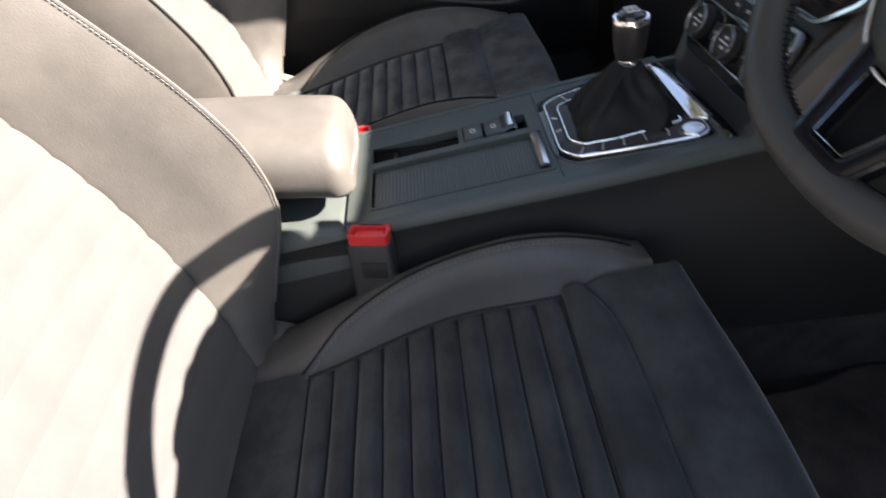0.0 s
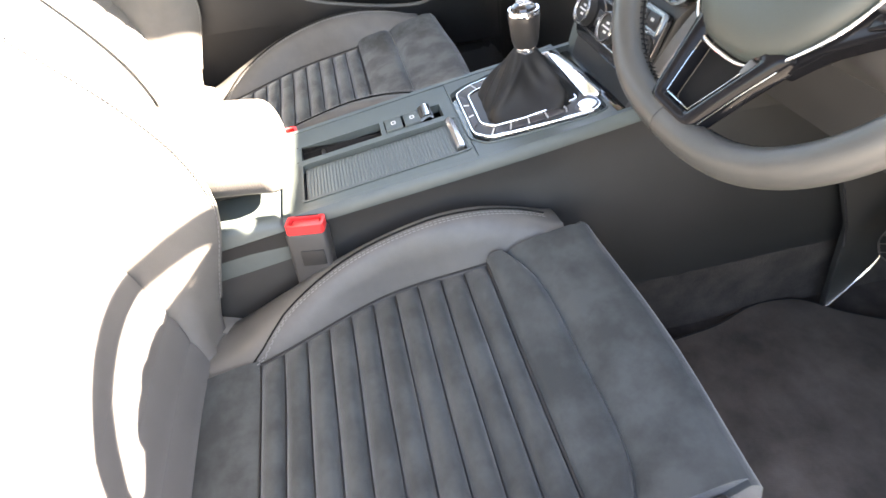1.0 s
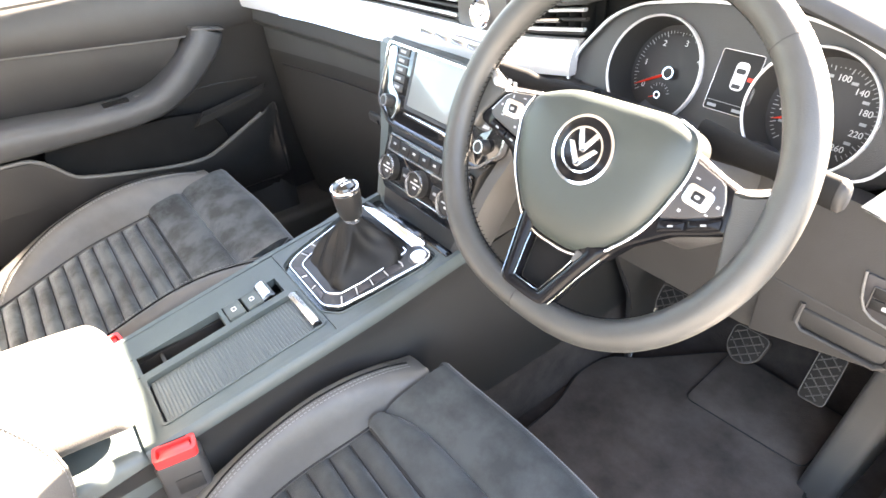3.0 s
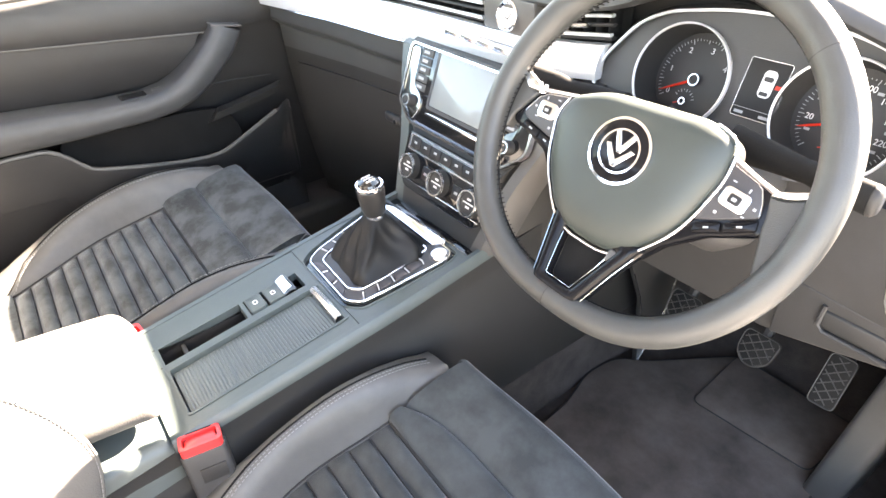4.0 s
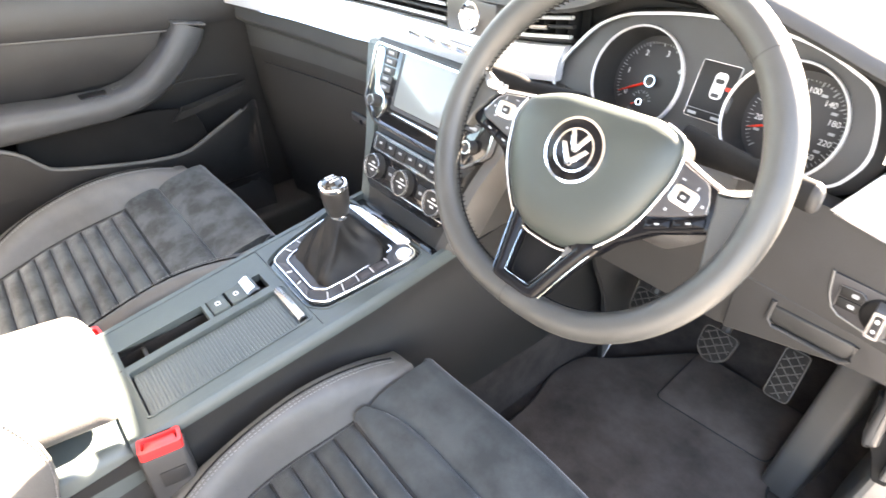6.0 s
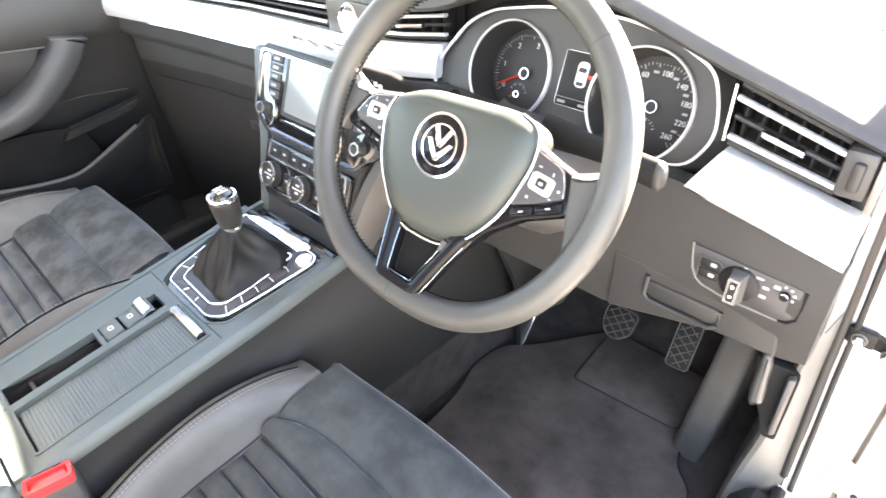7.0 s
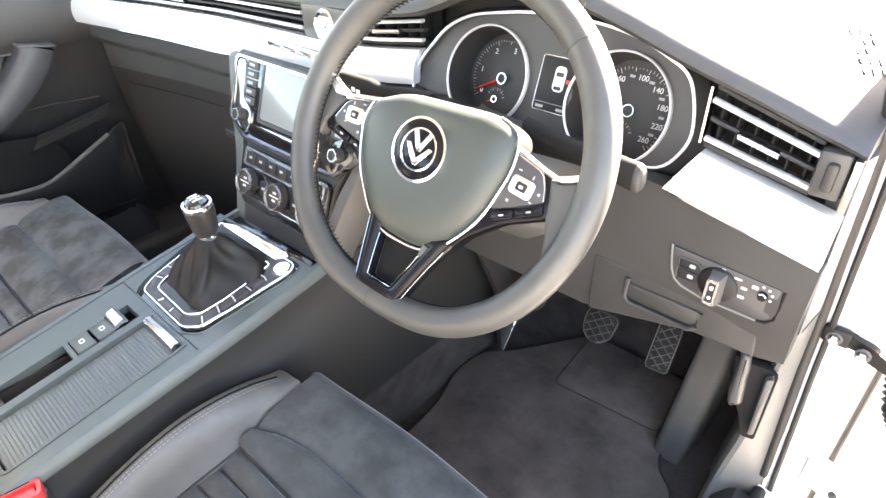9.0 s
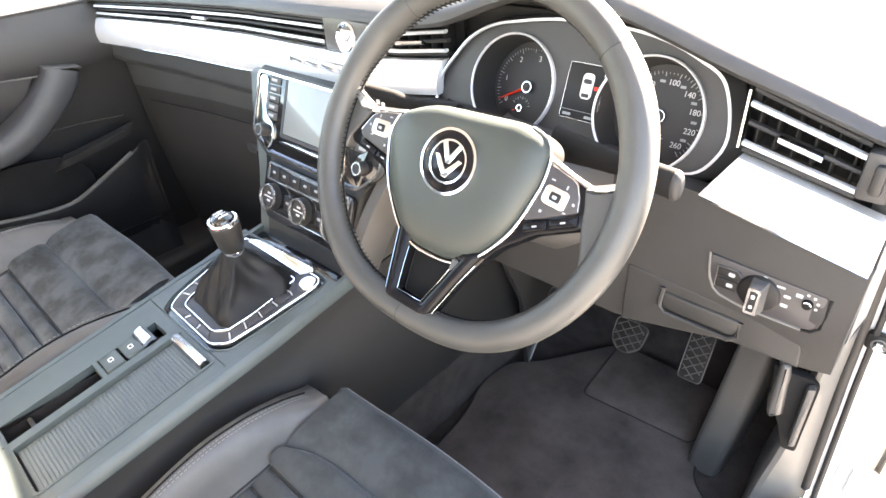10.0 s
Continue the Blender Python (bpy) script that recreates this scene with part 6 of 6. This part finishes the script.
BP = soften([(-0.030, 0.026), (0.030, 0.026), (0.027, -0.014), (0.010, -0.030), (-0.010, -0.030), (-0.027, -0.014)], 0.012)
pedal("brake_pedal", BP, (0.395, 0.470, 0.222), 52, 0, "worn rubber brake pedal with a crossed tread", (0.385, 0.62, 0.44), 0.8)
pedal("clutch_pedal", BP, (0.255, 0.475, 0.215), 52, 0, "worn rubber clutch pedal with a crossed tread", (0.255, 0.62, 0.44), 0.8)
AP = soften([(-0.019, 0.046), (0.019, 0.046), (0.019, -0.040), (-0.019, -0.040)], 0.008)
pedal("accelerator_pedal", AP, (0.502, 0.492, 0.220), 58, 4, "tall rubber accelerator pedal with a crossed tread", (0.505, 0.60, 0.40), 0.8)
# trim flap on the tunnel side
tf = thing("tunnel_trim", (0.16, 0.5, 0.0), "dark plastic trim panel beside the tunnel", "trim panel")
TFM = axes((0.166, 0.0, 0.0), Vector((0, 1, 0)), Vector((0, 0, 1)), Vector((1, 0, 0)))
tfo = soften([(0.485, 0.0), (0.545, 0.09), (0.575, 0.19), (0.60, 0.33), (0.40, 0.33), (0.425, 0.27), (0.462, 0.19)], 0.01)
part("panel", prism(tfo, 0.010, TFM, 0.002), DARK, tf)
part("edge", tube([TFM @ Vector((y, z, 0.010)) for y, z in ((0.487, 0.003), (0.515, 0.040), (0.545, 0.09), (0.575, 0.19), (0.598, 0.32))], 0.0022, 6), SATIN, tf)
part("edge", tube([TFM @ Vector((y, z, 0.010)) for y, z in ((0.470, 0.15), (0.456, 0.20), (0.425, 0.27))], 0.0014, 6), SATIN, tf)
# carpeted duct by the accelerator
rings = []
for k in range(9):
    t = k / 8
    c = Vector((0.558 + 0.036 * t, 0.475 + 0.03 * t, 0.004 + 0.44 * t))
    rings.append([c + Vector((x * (1 - 0.05 * t), y, 0)) for x, y in soften([(-0.027, -0.012), (0.025, -0.012), (0.034, 0.10), (-0.027, 0.10)], 0.014)])
structure("footwell_trim", loft(rings), SILVERDARK, "grey-black rounded side panel beside the accelerator", "trim")
# bonnet release by the kick panel
br = thing("bonnet_release", (0.65, 0.40, 0.28), "black bonnet release lever in its recess", "lever")
BM_ = axes((0.655, 0.405, 0.285), Vector((0.96, 0.28, 0)).normalized(), Vector((0, 0, 1)), Vector((0.28, -0.96, 0)).normalized())
# Raised black plate in place of the shade in the lever's recess.
part("recess", prism(soften([(-0.036, 0.073), (-0.018, 0.066), (0.009, 0.062), (0.0205, 0.053), (0.0215, -0.073), (0.003, -0.072), (-0.009, -0.032), (-0.030, 0.02)], 0.005), 0.012, BM_ @ Matrix.Translation((0, 0, -0.008)), 0.003), HOLLOW, br)
part("handle", prism(soften([(0.0055, 0.055), (0.0145, 0.058), (0.0155, -0.051), (0.0075, -0.053)], 0.003), 0.010, BM_ @ Matrix.Translation((0, 0, 0.006)), 0.002), SILVERDARK, br)
part("guard", prism(soften([(-0.0305, 0.085), (-0.019, 0.085), (-0.0152, 0.065), (-0.0145, 0.044), (-0.010, -0.002), (-0.0250, -0.012), (-0.0285, -0.004), (-0.0298, 0.037)], 0.0045), 0.024, BM_ @ Matrix.Translation((0, 0, -0.008)), 0.007, seg=4), SILVERDARK, br)


# ---- passenger door, shut ----
pdoor = thing("passenger_door", (-0.71, -0.3, 0.1), "dark padded car door, shut, with a grab handle", "car door")
DXP = -0.705


def door_surf(u, v):
    y, z = -0.78 + 1.26 * u, 0.06 + 0.66 * v
    return (DXP - 0.12 * (1 - v) + 0.006 * math.sin(3 * v), y, z)


part("panel", sheet(door_surf, lambda u, v: (-0.86, door_surf(u, v)[1], door_surf(u, v)[2]), 16, 14), DOORSKIN, pdoor)
INS = [(-0.80, 0.694), (-0.353, 0.642), (0.045, 0.602)]
part("upper_trim", loft([[(DXP - 0.01, y, lerp(y, INS)), (DXP + 0.012, y, lerp(y, INS) + 0.001), (DXP + 0.020, y, lerp(y, INS) + 0.02), (DXP + 0.010, y, 0.700), (DXP - 0.005, y, 0.722), (DXP - 0.05, y, 0.728)] for y in [-0.78 + 1.06 * k / 14 for k in range(15)]]), DOORSKIN, pdoor, "dark padded window ledge")
part("trim_line", tube([(DXP + 0.010, y, lerp(y, INS) - 0.001) for y in (-0.78, -0.5, -0.3, -0.1, 0.03)], 0.0020, 6), LEATHER, pdoor, "thin grey moulding line")
part("insert", sheet(lambda u, v: (DXP + 0.004 - 0.024 * (1 - v) + 0.008 * math.sin(math.pi * v), -0.78 + 0.79 * u - 0.05 * (1 - v), 0.515 + (lerp(-0.78 + 0.79 * u, INS) - 0.004 - 0.515) * v), lambda u, v: (DXP - 0.04, -0.78 + 0.79 * u - 0.05 * (1 - v), 0.515 + (lerp(-0.78 + 0.79 * u, INS) - 0.004 - 0.515) * v), 12, 8), DOORSKIN, pdoor, "dark leather door insert")
# armrest that sweeps up into the pull handle
AR = [(-0.78, 0.515, 0.085, 0.060), (-0.60, 0.510, 0.085, 0.060), (-0.42, 0.503, 0.085, 0.060), (-0.30, 0.495, 0.085, 0.055), (-0.22, 0.490, 0.084, 0.047), (-0.14, 0.488, 0.080, 0.047), (-0.09, 0.495, 0.078, 0.049), (-0.055, 0.507, 0.076, 0.052), (-0.028, 0.523, 0.074, 0.054), (0.008, 0.551, 0.070, 0.056), (0.040, 0.580, 0.066, 0.058), (0.054, 0.597, 0.062, 0.060), (0.061, 0.613, 0.058, 0.064)]
rings = []
for i, (y, z, w, h) in enumerate(AR):
    a, b = AR[max(i - 1, 0)], AR[min(i + 1, len(AR) - 1)]
    d = Vector((0, b[0] - a[0], b[1] - a[1])).normalized()
    nrm = Vector((0, -d.z, d.y))
    rings.append([Vector((DXP - 0.01, y, z)) + Vector((1, 0, 0)) * (w * p) + nrm * (h * q) for p, q in ((0, -0.5), (0.5, -0.56), (0.84, -0.52), (0.95, -0.36), (1.0, 0.0), (0.985, 0.22), (0.93, 0.40), (0.83, 0.485), (0.7, 0.50), (0, 0.5))])
ra = part("armrest", loft(rings), DOORLEATHER, pdoor, "dark padded door armrest and pull", 70)
part("stitching", tube([Vector((DXP - 0.01 + 0.90 * w, y, z + 0.40 * h)) for y, z, w, h in AR[:6]], 0.0009, 5), THREAD, ra)
part("pull_cap", box((0, 0, 0), (0.056, 0.068, 0.004), 0.0015, 2, m=pose(DXP + 0.019, 0.062, 0.616, -12, 0, 0)), SILVERDARK, ra, "grey end plate on the pull handle")
part("window_switch", box((DXP + 0.022, -0.135, 0.507), (0.040, 0.10, 0.012), 0.004, 3), GLOSS, pdoor)
part("switch_key", box((DXP + 0.024, -0.105, 0.514), (0.014, 0.028, 0.008), 0.003), SILVERDARK, pdoor)
# bin below
BIN = [(-0.78, 0.461), (-0.437, 0.461), (-0.381, 0.460), (-0.34, 0.455), (-0.308, 0.429), (-0.287, 0.402), (-0.25, 0.388), (-0.156, 0.366), (-0.079, 0.353), (-0.024, 0.351), (0.008, 0.361), (0.044, 0.377), (0.109, 0.406), (0.16, 0.430)]
part("bin_wall", loft([[(DXP - 0.01, y, 0.10), (DXP - 0.045, y, 0.14), (DXP + 0.058, y, lerp(y, BIN) - 0.02), (DXP + 0.060, y, lerp(y, BIN) - 0.003), (DXP + 0.055, y, lerp(y, BIN)), (DXP + 0.048, y, lerp(y, BIN) - 0.006), (DXP + 0.0, y, 0.22), (DXP - 0.03, y, 0.20)] for y in (-0.78, -0.6, -0.46, -0.40, -0.36, -0.345, -0.33, -0.32, -0.31, -0.30, -0.29, -0.28, -0.265, -0.24, -0.2, -0.156, -0.10, -0.06, -0.034, -0.015, 0.0, 0.02, 0.065, 0.11, 0.13)] + [[(DXP - 0.01 + q * (x + 0.01), y, z) for x, z in ((-0.01, 0.10), (-0.045, 0.14), (0.058, h - 0.02), (0.060, h - 0.003), (0.055, h), (0.048, h - 0.006), (0.0, 0.22), (-0.03, 0.20))] for y, q, h in ((0.15, 0.80, 0.422), (0.168, 0.50, 0.420), (0.180, 0.22, 0.410), (0.185, 0.04, 0.390))]), DOORSKIN, pdoor, "dark door bin with a highlight painted along its lip")
# Paler tube stands for the highlight along the bin's edge.
part("bin_lip", tube([(DXP + 0.0555, y, smooth(y, BIN)) for y in [-0.78 + 0.905 * k / 60 for k in range(61)]], 0.0045, 8), LEATHER, pdoor, "rounded lip of the bin, paler in colour for its highlight")
# Black oval plate painted in for the shade inside the bin.
part("bin_shade", prism(soften([(-0.32, 0.22), (0.020, 0.24), (0.052, 0.37), (0.026, 0.432), (-0.06, 0.448), (-0.32, 0.452)], (0.02, 0.05, 0.05, 0.035, 0.03, 0.02)), 0.010, axes((DXP + 0.002, 0, 0), Vector((0, 1, 0)), Vector((0, 0, 1)), Vector((1, 0, 0))), 0.003), HOLLOW, pdoor, "black plate standing for the shade in the door bin")
part("bin_end", loft([[(DXP + 0.004, y - 0.02, z - 0.03), (DXP + 0.034, y - 0.012, z - 0.018), (DXP + 0.038, y, z), (DXP + 0.02, y + 0.012, z + 0.006), (DXP + 0.004, y + 0.012, z)] for y, z in ((-0.004, 0.437), (0.022, 0.440), (0.065, 0.447), (0.109, 0.454), (0.15, 0.462))]), DOORSKIN, pdoor)
part("side_line", tube([(DXP + 0.006, y, z) for y, z in ((-0.02, 0.492), (0.06, 0.490), (0.15, 0.480))], 0.0018, 6), DARK, pdoor)
wp = part("window", sheet(lambda u, v: (-0.725 + 0.13 * v, -0.78 + 0.95 * u - 0.4 * v * u, 0.72 + 0.48 * v), lambda u, v: (-0.729 + 0.13 * v, -0.78 + 0.95 * u - 0.4 * v * u, 0.72 + 0.48 * v), 4, 4), GLASS, pdoor, "clear side window")
wp.visible_shadow = False

# ---- driver's door, swung wide open ----
# Grey strip added in place of the shadow in the hinge gap.
structure("door_seal", tube([(0.7695, 0.492, z) for z in (0.02, 0.12, 0.19, 0.26, 0.385)], 0.0068, 8), SILVERDARK, "grey strip standing for the shade in the hinge gap", "door seal")
ddoor = thing("driver_door", (0.84, 0.52, -0.1), "white car door, standing wide open", "car door")
HM = axes((0.782, 0.510, 0.0), Vector((0.94, -0.342, 0)).normalized(), Vector((0.342, 0.94, 0)).normalized(), Vector((0, 0, 1)))


def door_box(name, c, s, mat, bev=0.01, parent=None, label=""):
    return part(name, box(c, s, bev, 3, HM), mat, parent or ddoor, label)


door_box("shell", (0.56, 0.02, 0.28), (1.02, 0.10, 0.78), PAINT, 0.03, label="white painted door shell")
door_box("lining", (0.58, -0.05, 0.33), (0.92, 0.04, 0.62), PLASTIC, 0.015, label="dark inner door lining")
door_box("hinge_face", (0.020, 0.0, 0.28), (0.036, 0.08, 0.74), PAINT, 0.008)
for z in (0.155, 0.50):
    hg = door_box("hinge", (0.004, -0.048, z), (0.085, 0.022, 0.055), PAINT, 0.006)
    part("hinge_pin", tube([HM @ Vector((-0.012, -0.060, z - 0.03)), HM @ Vector((-0.012, -0.060, z + 0.03))], 0.007, 10), PAINT, hg)
    part("screw", lathe([(0, 0.006), (0.005, 0.006), (0.006, 0), (0, 0)], HM @ pose(0.028, -0.058, z - 0.005, 90, 0, 0), 6), METAL, hg)
# check strap and cable sleeve
cs = thing("door_check_strap", (0.708, 0.446, 0.414), "black steel door check strap on the post", "check strap")
part("strap", loft([[Vector(p) + Vector((0, dy, dz)) for dy, dz in ((-0.005, -h), (0.005, -h), (0.005, h), (-0.005, h))] for p, h in (((0.704, 0.446, 0.414), 0.007), ((0.722, 0.446, 0.411), 0.010), ((0.735, 0.446, 0.408), 0.008), ((0.750, 0.444, 0.403), 0.011), ((0.772, 0.442, 0.396), 0.009), ((0.86, 0.43, 0.383), 0.009))]), GAITER, cs)
part("bracket", box((0.712, 0.440, 0.413), (0.032, 0.012, 0.024), 0.004, 2), GAITER, cs)
for x, z in ((0.711, 0.413), (0.744, 0.4045)):
    b_ = part("bolt", lathe([(0, 0.010), (0.0055, 0.010), (0.0062, 0.004), (0.0062, 0), (0, 0)], pose(x, 0.434, z, 90, 0, 0), 6), SATIN, cs, "bright hexagon bolt")
    part("washer", lathe([(0.0064, 0.003), (0.0090, 0.003), (0.0090, 0), (0.0064, 0)], pose(x, 0.434, z, 90, 0, 0), 20), SILVERDARK, b_)
ws = thing("cable_sleeve", (0.78, 0.47, 0.36), "ribbed black rubber cable sleeve", "cable sleeve")
pts = [Vector((0.790, 0.50, 0.380)), Vector((0.789, 0.468, 0.365)), Vector((0.797, 0.448, 0.340)), Vector((0.813, 0.443, 0.315)), Vector((0.833, 0.458, 0.300)), Vector((0.853, 0.49, 0.295))]
fine = []
for k in range(81):
    q = k / 80 * (len(pts) - 1)
    i = min(int(q), len(pts) - 2)
    fine.append(pts[i].lerp(pts[i + 1], q - i))
part("sleeve", tube(fine, [0.0135 + 0.0024 * math.sin(k * 1.57) for k in range(81)], 14), GAITER, ws)
